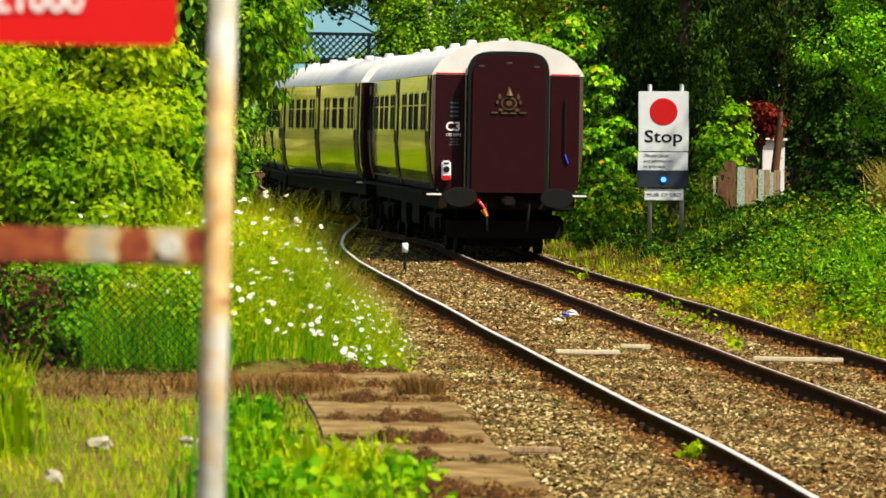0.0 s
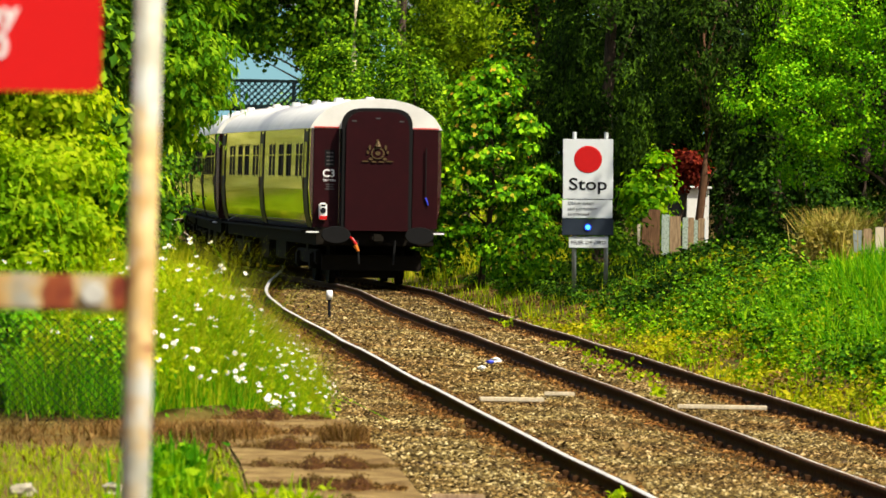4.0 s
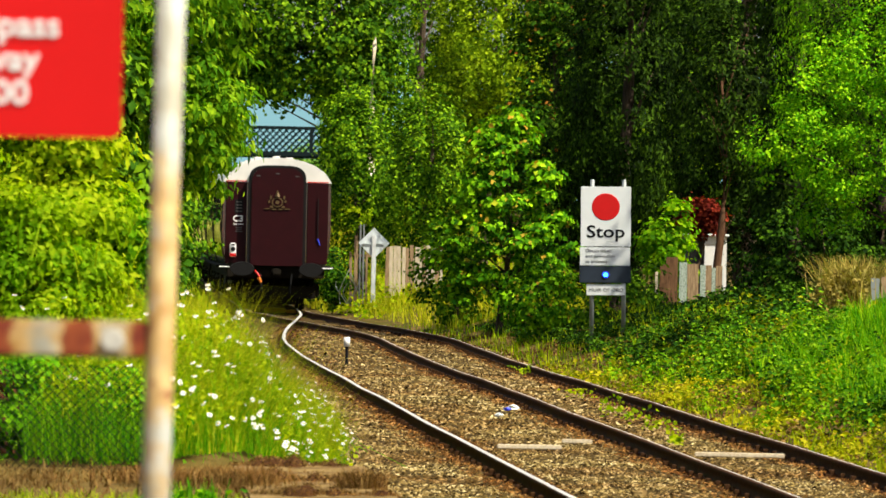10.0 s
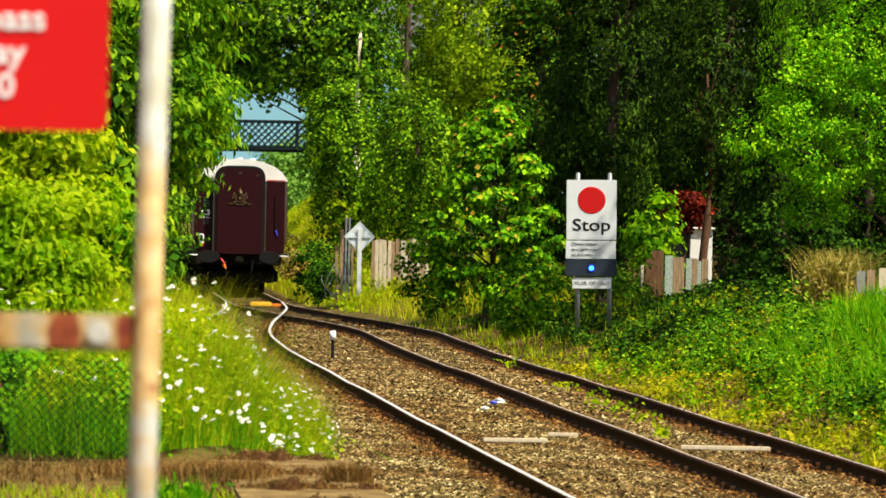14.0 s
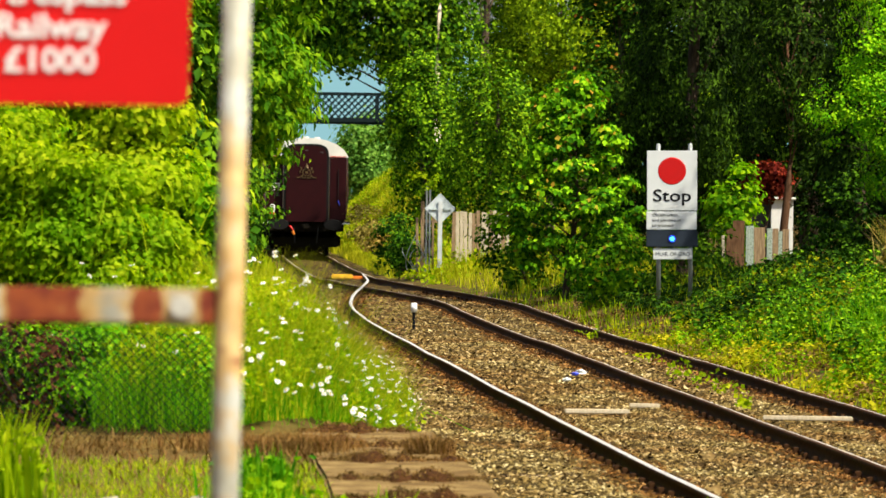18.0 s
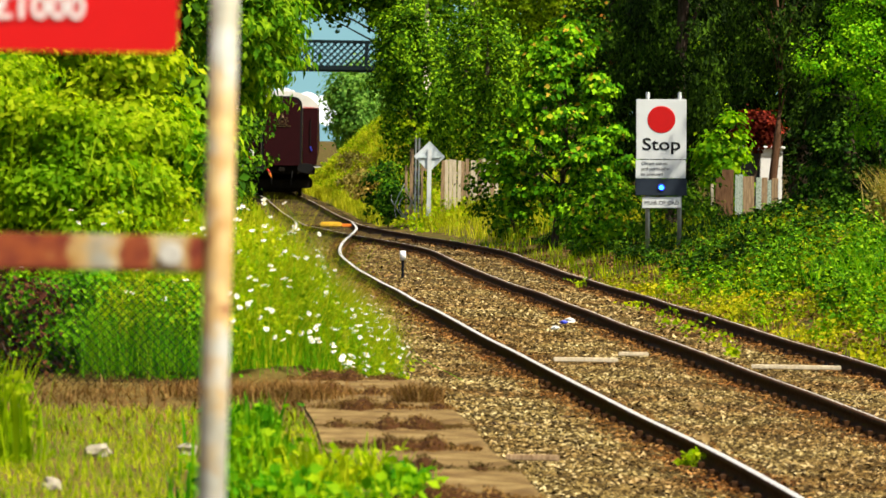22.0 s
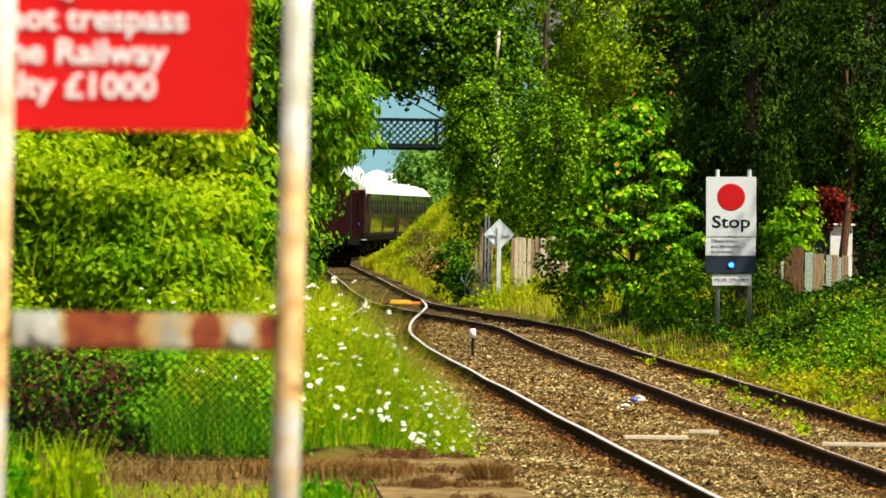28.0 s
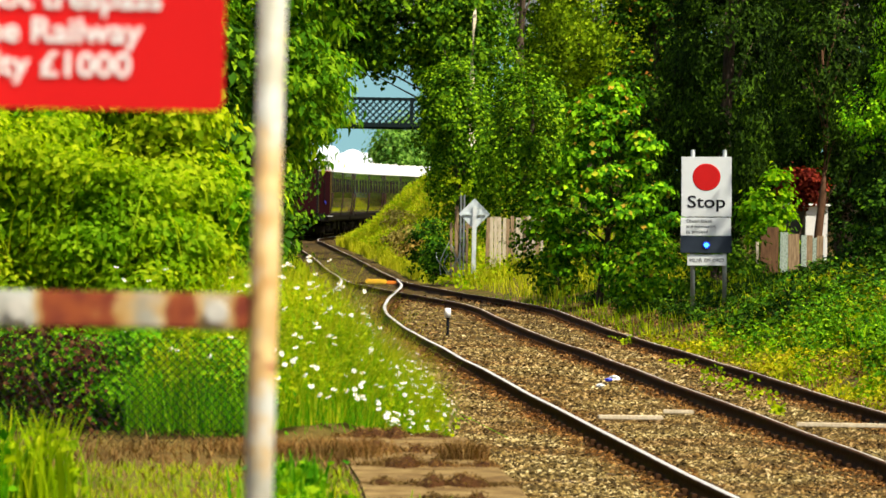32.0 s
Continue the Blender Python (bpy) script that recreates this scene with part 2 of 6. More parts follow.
M = dict(
    soil=speckled("soil", [(0.3, (0.05, 0.028, 0.008)), (0.55, (0.12, 0.075, 0.022)), (0.8, (0.24, 0.16, 0.06))], 4, 0.95, bump_by=0.02, stops2=[(0.35, (0.5, 0.8, 0.35)), (0.65, (1, 1, 1))]),
    ballast=speckled("ballast", [(0.3, (0.012, 0.008, 0.003)), (0.5, (0.06, 0.041, 0.013)), (0.72, (0.22, 0.16, 0.055))], 22, 0.9, bump_by=0.04, fine=30, stops2=[(0.35, (0.6, 0.48, 0.38)), (0.62, (1, 1, 1))], scale2=0.5),
    stone=None,
    rail_side=speckled("rusty_rail", [(0.3, (0.03, 0.014, 0.006)), (0.6, (0.075, 0.034, 0.013)), (0.8, (0.14, 0.06, 0.022))], 14, 0.8, bump_by=0.001),
    # polished steel, its glint put into a pale, barely metallic base colour
    rail_top=speckled("polished_rail_glint", [(0.3, (0.5, 0.47, 0.42)), (0.7, (0.8, 0.77, 0.72))], 6, 0.4, 0.3, stretch=(8, 0.6, 8)),
    sleeper=speckled("weathered_timber", [(0.3, (0.045, 0.03, 0.02)), (0.7, (0.17, 0.12, 0.08))], 5, 0.9, bump_by=0.004, stretch=(1, 9, 9)),
    slab=speckled("weathered_concrete", [(0.3, (0.12, 0.075, 0.027)), (0.55, (0.24, 0.165, 0.062)), (0.75, (0.35, 0.255, 0.11))], 7, 0.9, bump_by=0.004, stops2=[(0.35, (0.5, 0.42, 0.36)), (0.6, (1, 1, 1))], scale2=2.5),
    deadweed=leafy("dead_weed", (0.07, 0.032, 0.010), (0.17, 0.085, 0.03), (0.32, 0.19, 0.07), 0.25, 0.9),
    maroon=plain("maroon_coach_paint", (0.022, 0.0021, 0.0034), 0.5, dirt=0.7, scale=3),
    maroon_side=plain("glossy_maroon_side", (0.05, 0.010, 0.010), 0.15, dirt=0.85, scale=2, coat=1.0),
    roof=speckled("off_white_roof", [(0.3, (0.60, 0.59, 0.54)), (0.7, (0.74, 0.73, 0.68))], 2, 0.55, bump_by=0.001),
    black=plain("black_underframe", (0.012, 0.010, 0.007), 0.8),
    dark=plain("dark_grey_rubber", (0.012, 0.012, 0.012), 0.75),
    glass=plain("dark_window_glass", (0.012, 0.014, 0.016), 0.08),
    gold=plain("gold_lining", (0.10, 0.062, 0.02), 0.5, 0.4),
    windowdark=plain("dark_coach_window", (0.006, 0.007, 0.008), 0.75),
    white=plain("white_paint", (0.8, 0.8, 0.78), 0.5, dirt=0.93),
    offwhite=plain("off_white_enamel", (0.63, 0.67, 0.67), 0.4, dirt=0.94, scale=5),
    red=plain("red_enamel", (0.50, 0.008, 0.008), 0.4, dirt=0.93, scale=5),
    signred=plain("red_sign_enamel", (0.60, 0.006, 0.006), 0.45, dirt=0.95, scale=4),
    ink=plain("black_ink", (0.012, 0.013, 0.016), 0.6),
    faintink=plain("worn_grey_lettering", (0.05, 0.045, 0.045), 0.6),
    navy=plain("dark_slate_panel", (0.025, 0.035, 0.05), 0.5),
    blueglow=glow("lit_blue_lamp", (0.02, 0.25, 1.0), 6.0),
    orange=plain("orange_paint", (0.8, 0.22, 0.02), 0.5),
    yellow=plain("yellow_paint", (0.8, 0.48, 0.03), 0.5),
    blue=plain("blue_paint", (0.03, 0.06, 0.7), 0.4),
    grey=plain("galvanised_steel", (0.30, 0.33, 0.33), 0.5, 0.5),
    backgrey=plain("pale_grey_sign_back", (0.62, 0.70, 0.72), 0.5, dirt=0.92),
    bark=speckled("bark", [(0.3, (0.03, 0.022, 0.015)), (0.7, (0.11, 0.08, 0.055))], 6, 0.95, bump_by=0.02, stretch=(4, 4, 0.6)),
    trunkbrown=speckled("red_brown_bark", [(0.3, (0.05, 0.025, 0.014)), (0.7, (0.12, 0.065, 0.035))], 6, 0.95, bump_by=0.02, stretch=(4, 4, 0.6)),
    wood=speckled("grey_brown_boards", [(0.3, (0.16, 0.1, 0.055)), (0.7, (0.42, 0.3, 0.17))], 5, 0.85, bump_by=0.003, stretch=(6, 6, 0.7)),
    brownboard=speckled("brown_stained_boards", [(0.3, (0.07, 0.035, 0.018)), (0.7, (0.2, 0.11, 0.055))], 5, 0.85, bump_by=0.003, stretch=(6, 6, 0.7)),
    palestone=speckled("pale_stone", [(0.3, (0.22, 0.19, 0.13)), (0.7, (0.36, 0.33, 0.25))], 9, 0.85, bump_by=0.004),
    greenwire=speckled("grey_green_wire_netting", [(0.35, (0.14, 0.19, 0.13)), (0.6, (0.42, 0.50, 0.42))], 30, 0.7),
    palewood=speckled("bleached_boards", [(0.3, (0.4, 0.33, 0.22)), (0.7, (0.66, 0.58, 0.42))], 5, 0.85, bump_by=0.003, stretch=(6, 6, 0.7)),
    rustpost=None,
    bridge=plain("blue_grey_ironwork", (0.010, 0.019, 0.021), 0.75),
    maple=leafy("dark_maple_leaves", (0.008835, 0.0372, 0.00186), (0.02822, 0.0924, 0.00264), (0.1111, 0.234, 0.00702), 0.16, tips=(0.32, 0.12, 0.02)),
    # strong low tone paints the dark spaces between nettle clumps as shade
    nettle=leafy("nettle_leaves", (0.02, 0.10, 0.003), (0.08, 0.25, 0.006), (0.28, 0.48, 0.012), 0.3, low=(0.25, 0.36, 0.3)),
    ash=leafy("ash_leaves", (0.04, 0.14, 0.003), (0.13, 0.32, 0.007), (0.40, 0.58, 0.016), 0.45),
    yellowweed=leafy("yellow_weed_leaves", (0.16, 0.19, 0.004), (0.40, 0.40, 0.010), (0.62, 0.54, 0.02), 0.45, tips=(0.42, 0.22, 0.05)),
    bracken=leafy("dead_bracken", (0.14, 0.09, 0.02), (0.36, 0.26, 0.06), (0.6, 0.46, 0.14), 0.35, 0.85),
    goldbirch=leafy("yellow_birch_leaves", (0.06, 0.12, 0.003), (0.20, 0.33, 0.006), (0.48, 0.64, 0.018), 0.36, low=(0.35, 0.45, 0.4)),
    spray=leafy("hanging_larch_sprays", (0.05, 0.20, 0.003), (0.14, 0.40, 0.006), (0.30, 0.58, 0.012), 0.45),
    # near-black ivy: the shade under the trees is put into its colour
    shadeivy=leafy("shade_painted_ivy_leaves", (0.004, 0.018, 0.001), (0.014, 0.05, 0.002), (0.07, 0.16, 0.006), 0.14),
    purple=leafy("purple_brown_leaves", (0.02, 0.008, 0.006), (0.07, 0.022, 0.012), (0.16, 0.07, 0.03), 0.35),
    hawthorn=leafy("sunlit_hawthorn_leaves", (0.04, 0.19, 0.003), (0.15, 0.46, 0.006), (0.40, 0.70, 0.014), 0.36),
    wornwhite=plain("worn_white_paint", (0.58, 0.57, 0.5), 0.6, dirt=0.7, scale=60),
    rustgravel=None,
    hedge=leafy("hedge_leaves", (0.17, 0.29, 0.004), (0.38, 0.52, 0.006), (0.64, 0.70, 0.02), 0.6, low=(0.45, 0.72, 0.7)),
    elm=leafy("broad_leaves", (0.01296, 0.0465, 0.00186), (0.04075, 0.1254, 0.0033), (0.20, 0.36, 0.00858), 0.2),
    sycamore=leafy("sycamore_leaves", (0.01, 0.06, 0.0013), (0.08, 0.27, 0.004), (0.36, 0.68, 0.012), 0.28, tips=(0.6, 0.36, 0.04)),
    birch=leafy("birch_leaves", (0.01472, 0.0558, 0.00186), (0.05768, 0.167, 0.003036), (0.2697, 0.4664, 0.01014), 0.26),
    # dark needles, plus patches that paint shaded gaps between the boughs
    conifer=leafy("dark_shade_patched_conifer", (0.005, 0.013, 0.0015), (0.012, 0.032, 0.002), (0.045, 0.095, 0.005), 0.14, low=(0.2, 0.26, 0.26), high=(2.0, 2.0, 1.4)),
    lime=leafy("bright_shrub_leaves", (0.06, 0.21, 0.003), (0.20, 0.45, 0.005), (0.48, 0.66, 0.012), 0.5),
    copper=leafy("copper_leaves", (0.06, 0.006, 0.006), (0.20, 0.02, 0.014), (0.42, 0.06, 0.03), 0.4),
    # low patches put shade between the brambles into the leaf colour
    ivy=leafy("undergrowth_leaves", (0.006, 0.032, 0.002), (0.022, 0.09, 0.003), (0.12, 0.28, 0.008), 0.2, low=(0.25, 0.36, 0.3)),
    grass=leafy("grass_blades", (0.03, 0.18, 0.003), (0.10, 0.36, 0.005), (0.34, 0.56, 0.010), 0.48),
    hay=leafy("seeding_grass", (0.28, 0.32, 0.006), (0.48, 0.49, 0.012), (0.72, 0.66, 0.04), 0.5),
    # extra-pale leaves, lightened to brighten what the coach side reflects
    reflectleaf=leafy("pale_reflection_leaves", (0.40, 0.40, 0.08), (0.62, 0.60, 0.18), (0.80, 0.76, 0.30), 0.5),
    petal=plain("white_petals", (0.85, 0.85, 0.82), 0.6, dirt=0.95),
    shed=plain("white_render", (0.75, 0.75, 0.72), 0.8, dirt=0.9),
    slate=plain("dark_shed_roof", (0.05, 0.05, 0.055), 0.7),
    moss=speckled("dark_brown_moss", [(0.3, (0.018, 0.007, 0.002)), (0.55, (0.06, 0.024, 0.007)), (0.8, (0.14, 0.065, 0.018))], 40, 0.95, bump_by=0.01),
    turf=speckled("thin_turf", [(0.3, (0.05, 0.028, 0.009)), (0.5, (0.115, 0.075, 0.02)), (0.75, (0.2, 0.16, 0.035))], 6, 0.95, bump_by=0.02),
    skyblue=glow("pale_blue_distance", (0.30, 0.58, 0.64), 0.62),
    # emission stands in for sunlight on the cloud
    cloud=glow("glowing_cloud", (1.0, 1.0, 1.0), 1.2),
    farleaf=leafy("far_tree_leaves", (0.07, 0.19, 0.03), (0.16, 0.35, 0.05), (0.30, 0.50, 0.09), 0.45),
)


def island_stone(name, tint):
    m, n, l, b = material(name, 0.85)
    b.inputs["Specular IOR Level"].default_value = 0.05
    geo = n.new("ShaderNodeNewGeometry")
    col = ramp(n, l, geo.outputs["Random Per Island"], [(0.0, (0.022, 0.014, 0.004)), (0.4, (0.105, 0.072, 0.021)), (0.8, (0.28, 0.205, 0.068)), (1.0, (0.62, 0.52, 0.27))])
    rust = ramp(n, l, noise_tex(n, l, 0.45, 3), [(0.35, (0.66, 0.5, 0.4)), (0.6, (1, 1, 1))])
    l.new(mixed(n, l, 1.0, mixed(n, l, 1.0, col, rust, "MULTIPLY"), tint, "MULTIPLY"), b.inputs["Base Color"])
    return m


def rusty_white(name, axis, start, span, stops):
    """White paint over rusted steel: where the paint is sound (1) or gone (0) along one axis, broken up by noise."""
    m, n, l, b = material(name, 0.6)
    xyz = n.new("ShaderNodeSeparateXYZ")
    l.new(n.new("ShaderNodeTexCoord").outputs["Object"], xyz.inputs[0])
    along = n.new("ShaderNodeMapRange")
    along.inputs[1].default_value, along.inputs[2].default_value = start, start + span
    l.new(xyz.outputs[axis], along.inputs[0])
    sound = ramp(n, l, along.outputs[0], [(u, (v, v, v)) for u, v in stops])
    f1 = mixed(n, l, 0.58, sound, noise_tex(n, l, 15, 6, 0.7))
    rust = ramp(n, l, noise_tex(n, l, 30, 4), [(0.3, (0.15, 0.016, 0.003)), (0.7, (0.30, 0.065, 0.008))])
    tan = ramp(n, l, noise_tex(n, l, 18, 4), [(0.3, (0.36, 0.20, 0.05)), (0.7, (0.55, 0.40, 0.17))])
    white = ramp(n, l, noise_tex(n, l, 11, 4), [(0.35, (0.29, 0.28, 0.21)), (0.6, (0.43, 0.44, 0.39))])
    edge = mixed(n, l, ramp(n, l, f1, [(0.34, (0, 0, 0)), (0.42, (1, 1, 1))]), rust, tan)
    col = mixed(n, l, ramp(n, l, f1, [(0.48, (0, 0, 0)), (0.60, (1, 1, 1))]), edge, white)
    l.new(col, b.inputs["Base Color"])
    bump(n, l, b, noise_tex(n, l, 60, 4), 0.4, 0.001)
    return m


for key, level in (("ink", 0.05), ("navy", 0.12), ("maroon", 0.12), ("red", 0.25), ("signred", 0.25), ("dark", 0.05)):
    M[key].node_tree.nodes["Principled BSDF"].inputs["Specular IOR Level"].default_value = level
for gloss in (M["maroon_side"],):
    bsdf = gloss.node_tree.nodes["Principled BSDF"]
    bsdf.inputs["IOR"].default_value, bsdf.inputs["Coat IOR"].default_value, bsdf.inputs["Coat Roughness"].default_value = 1.9, 2.4, 0.05
M["stone"], M["rustgravel"] = island_stone("ballast_stone", (1, 1, 1)), island_stone("rust_stained_stone", (0.72, 0.48, 0.32))
M["rustpost"] = rusty_white("rust_stained_white_paint", 2, 0.0, 2.6, [(0.0, 0.75), (0.42, 0.75), (0.505, 0.7), (0.525, 0.36), (0.60, 0.36), (0.64, 0.48), (0.69, 0.6), (0.73, 0.85)])
M["rustrail"] = rusty_white("flaking_paint_on_rust", 0, -0.9, 0.5, [(0.18, 0.8), (0.23, 0.0), (0.45, 0.0), (0.51, 0.42), (0.57, 0.68), (0.64, 0.62), (0.68, 0.05), (0.76, 0.05), (0.80, 0.5), (0.88, 0.5), (0.92, 0.0)])


# ---- mesh helpers ----
def mesh_of(name, verts, faces, mat, smooth=False):
    me = bpy.data.meshes.new(name)
    me.from_pydata([tuple(v) for v in verts], [], faces)
    if mat:
        me.materials.append(mat)
    if smooth:
        me.polygons.foreach_set("use_smooth", [True] * len(me.polygons))
    me.update()
    return me


def array_mesh(name, verts, quads, mat):
    """A big mesh from arrays: verts (n, 3) and faces (m, k) with k corners each."""
    me = bpy.data.meshes.new(name)
    verts, quads = np.asarray(verts, np.float32), np.asarray(quads, np.int32)
    m, k = quads.shape
    me.vertices.add(len(verts))
    me.vertices.foreach_set("co", verts.ravel())
    me.loops.add(m * k)
    me.loops.foreach_set("vertex_index", quads.ravel())
    me.polygons.add(m)
    me.polygons.foreach_set("loop_start", np.arange(0, m * k, k, dtype=np.int32))
    me.update(calc_edges=True)
    me.materials.append(mat)
    return me


def child(ob, parent, label=""):
    ob.parent = parent
    if label:
        ob["label"] = label
    return ob


def part(name, bm, mat, parent, label="", smooth=False):
    me = bpy.data.meshes.new(name)
    bm.to_mesh(me)
    bm.free()
    if mat:
        me.materials.append(mat)
    if smooth:
        me.polygons.foreach_set("use_smooth", [True] * len(me.polygons))
    return child(new(name, me), parent, label)


def thing(name, m=None, label="", category="", group="", kind=""):
    ob = new(name)
    ob.empty_display_size = 0.2
    ob.matrix_basis = m or Matrix()
    return tagged(ob, label, category, group, kind)


def box(x0, x1, y0, y1, z0, z1, bevel=0.0, bm=None):
    own = bmesh.new()
    bmesh.ops.create_cube(own, size=1)
    bmesh.ops.transform(own, matrix=Matrix.Translation(((x0 + x1) / 2, (y0 + y1) / 2, (z0 + z1) / 2)) @ Matrix.Diagonal((x1 - x0, y1 - y0, z1 - z0, 1)), verts=own.verts)
    if bevel:
        bmesh.ops.bevel(own, geom=own.edges[:], offset=bevel, segments=2, affect="EDGES")
    if bm is None:
        return own
    tmp = bpy.data.meshes.new("tmp")
    own.to_mesh(tmp)
    own.free()
    bm.from_mesh(tmp)
    bpy.data.meshes.remove(tmp)
    return bm


def rod(a, b, r0, r1=None, seg=8, bm=None):
    """A tapered round bar from a to b."""
    bm = bm or bmesh.new()
    a, b = Vector(a), Vector(b)
    d = b - a
    m = Matrix.Translation((a + b) / 2) @ d.to_track_quat("Z", "Y").to_matrix().to_4x4()
    bmesh.ops.create_cone(bm, cap_ends=True, segments=seg, radius1=r0, radius2=r0 if r1 is None else r1, depth=d.length, matrix=m)
    return bm


def disc(x, y, z, rx, rz, depth, seg=28, bm=None):
    """A round plate facing -y."""
    bm = bm or bmesh.new()
    m = Matrix.Translation((x, y, z)) @ Matrix.Diagonal((rx, 1, rz, 1)) @ Matrix.Rotation(radians(90), 4, "X")
    bmesh.ops.create_cone(bm, cap_ends=True, segments=seg, radius1=1, radius2=0.96, depth=depth, matrix=m)
    return bm


def lettering(name, text, size, mat, parent, x, y, z, align="LEFT", label="", width=1.0, bold=0.0):
    """Raised letters that face -y, each word a part of its own."""
    cu = bpy.data.curves.new(name, "FONT")
    cu.body, cu.size, cu.align_x, cu.extrude, cu.offset = text, size, align, 0.002, bold
    cu.resolution_u = 3
    tmp = new("tmp", cu)
    bpy.context.view_layer.update()
    me = bpy.data.meshes.new_from_object(tmp.evaluated_get(bpy.context.evaluated_depsgraph_get()))
    bpy.data.objects.remove(tmp)
    bpy.data.curves.remove(cu)
    co = [v.co.copy() for v in me.vertices]
    faces = sorted((tuple(p.vertices) for p in me.polygons), key=lambda f: min(co[i].x for i in f))
    bpy.data.meshes.remove(me)
    words, reach = [], -1e9
    for f in faces:
        if min(co[i].x for i in f) - reach > 0.17 * size:
            words.append([])
        words[-1].append(f)
        reach = max(reach, max(co[i].x for i in f))
    for word in words:
        used = sorted({i for f in word for i in f})
        place = {i: k for k, i in enumerate(used)}
        me = mesh_of(name, [(x + co[i].x * width, y - co[i].z, z + co[i].y) for i in used], [[place[i] for i in f] for f in word], mat)
        child(new(name, me), parent, label)


# ---- plan: the two tracks ----
MAIN = [(9.1, -30), (7.24, 0), (5.35, 30), (4.28, 47.8), (3.55, 59.5), (2.9, 70), (2.5, 77), (1.35, 95), (0.95, 103), (0.42, 113), (-0.5, 121), (-1.25, 127), (-1.95, 133),
        (-2.7, 140), (-3.15, 147), (-3.85, 160), (-4.55, 175), (-5.35, 192), (-6.5, 215), (-7.5, 235), (-8.25, 250), (-8.85, 262), (-8.95, 274), (-8.4, 290), (-7.2, 310), (-5.6, 330), (-3.2, 355), (0.0, 385), (6, 430)]
LOOP = [(4.9, -30), (3.4, 0), (1.85, 30), (1.32, 40), (0.81, 47.4), (-0.02, 60), (-0.62, 69.5), (-1.46, 83), (-2.2, 95), (-2.72, 107), (-2.86, 116), (-2.86, 126), (-2.86, 136), (-3.15, 147)]


def smooth_line(points):
    """x along y: a smooth line through the points, with its slope."""
    ys, xs = np.array([p[1] for p in points], float), np.array([p[0] for p in points], float)
    sl = np.gradient(xs, ys)

    def at(y):
        y = np.asarray(y, float)
        k = np.clip(np.searchsorted(ys, y) - 1, 0, len(ys) - 2)
        w = ys[k + 1] - ys[k]
        u = (y - ys[k]) / w
        return (2 * u**3 - 3 * u**2 + 1) * xs[k] + (u**3 - 2 * u**2 + u) * w * sl[k] + (-2 * u**3 + 3 * u**2) * xs[k + 1] + (u**3 - u**2) * w * sl[k + 1]
    return at


main_x, loop_x = smooth_line(MAIN), smooth_line(LOOP)
GAUGE = 0.752
PLATFORM_END, PLATFORM_TOP = 39.3, 0.60


def edge_x(y):
    """The platform's edge."""
    return loop_x(y) + GAUGE - 2.29


def step(a, b, v):
    u = np.clip((v - a) / (b - a), 0, 1)
    return u * u * (3 - 2 * u)


def ground_z(x, y):
    """Height of the ground: ballast bed, banks on both sides, level country beyond."""
    x, y = np.asarray(x, float), np.asarray(y, float)
    r = x - (main_x(np.clip(y, -30, 430)) + GAUGE)
    lft = np.where(y < 140, loop_x(np.clip(y, -30, 147)), main_x(np.clip(y, -30, 430))) - GAUGE - x
    z = np.full(np.broadcast(x, y).shape, -0.24)
    near = step(0.7, 4.2, r) * 1.35 * (1 - step(90, 125, y)) + step(0.9, 4.0, r) * 0.55 * step(90, 125, y)
    far = step(0.9, 6.0, r) * 3.3 * step(160, 215, y) * (1 - step(330, 380, y))
    left = step(0.5, 1.7, lft) * (0.55 + 0.32 * (1 - step(40, 66, y))) * step(36.2, 38.2, y)
    return z + np.maximum(near, far) + left


# ---- the ground and the line ----
def build_ground():
    ys = np.concatenate([np.arange(-60, 30, 6), np.arange(30, 150, 1.5), np.arange(150, 420, 4), [430, 470, 540, 700, 1000, 1600, 3000]])
    lanes = np.concatenate([[-3000, -900, -300, -120, -60, -35, -20, -14, -10, -8], np.arange(-7, 11, 0.5), [11, 12, 13, 14, 16, 19, 24, 32, 50, 90, 200, 600, 3000]])
    vx = np.array([[main_x(np.clip(y, -30, 430)) * (1 if abs(l) < 200 else 0) + l for l in lanes] for y in ys])
    vy = np.repeat(ys[:, None], len(lanes), 1)
    vz = ground_z(vx, vy)
    rng = np.random.default_rng(5)
    vz = vz + rng.normal(0, 0.02, vz.shape) * (np.abs(lanes)[None, :] < 40)
    nx = len(lanes)
    idx = np.arange(len(ys) * nx).reshape(len(ys), nx)
    q = np.stack([idx[:-1, :-1], idx[:-1, 1:], idx[1:, 1:], idx[1:, :-1]], -1).reshape(-1, 4)
    me = array_mesh("ground", np.stack([vx, vy, vz], -1).reshape(-1, 3), q, M["soil"])
    tagged(new("ground", me), "brown earth and grass banks beside the railway", "ground", kind="structure")


def strip(name, mat, inner, outer, y0, y1, z_of, step_m=1.0, n=12):
    """A ribbon along the line between two plan lines."""
    ys = np.arange(y0, y1 + 0.01, step_m)
    rng = np.random.default_rng(3)
    vx = np.stack([inner(ys) + (outer(ys) - inner(ys)) * k / n for k in range(n + 1)], 1)
    vy = np.repeat(ys[:, None], n + 1, 1)
    vz = z_of(vx, vy) - 0.012 + rng.normal(0, 0.004, vx.shape)
    idx = np.arange(vx.size).reshape(vx.shape)
    q = np.stack([idx[:-1, :-1], idx[:-1, 1:], idx[1:, 1:], idx[1:, :-1]], -1).reshape(-1, 4)
    return array_mesh(name, np.stack([vx, vy, vz], -1).reshape(-1, 3), q, mat)


def left_limit(y):
    return np.where(y < 140, np.minimum(loop_x(np.clip(y, -30, 147)), main_x(y)), main_x(y)) - GAUGE - 1.0


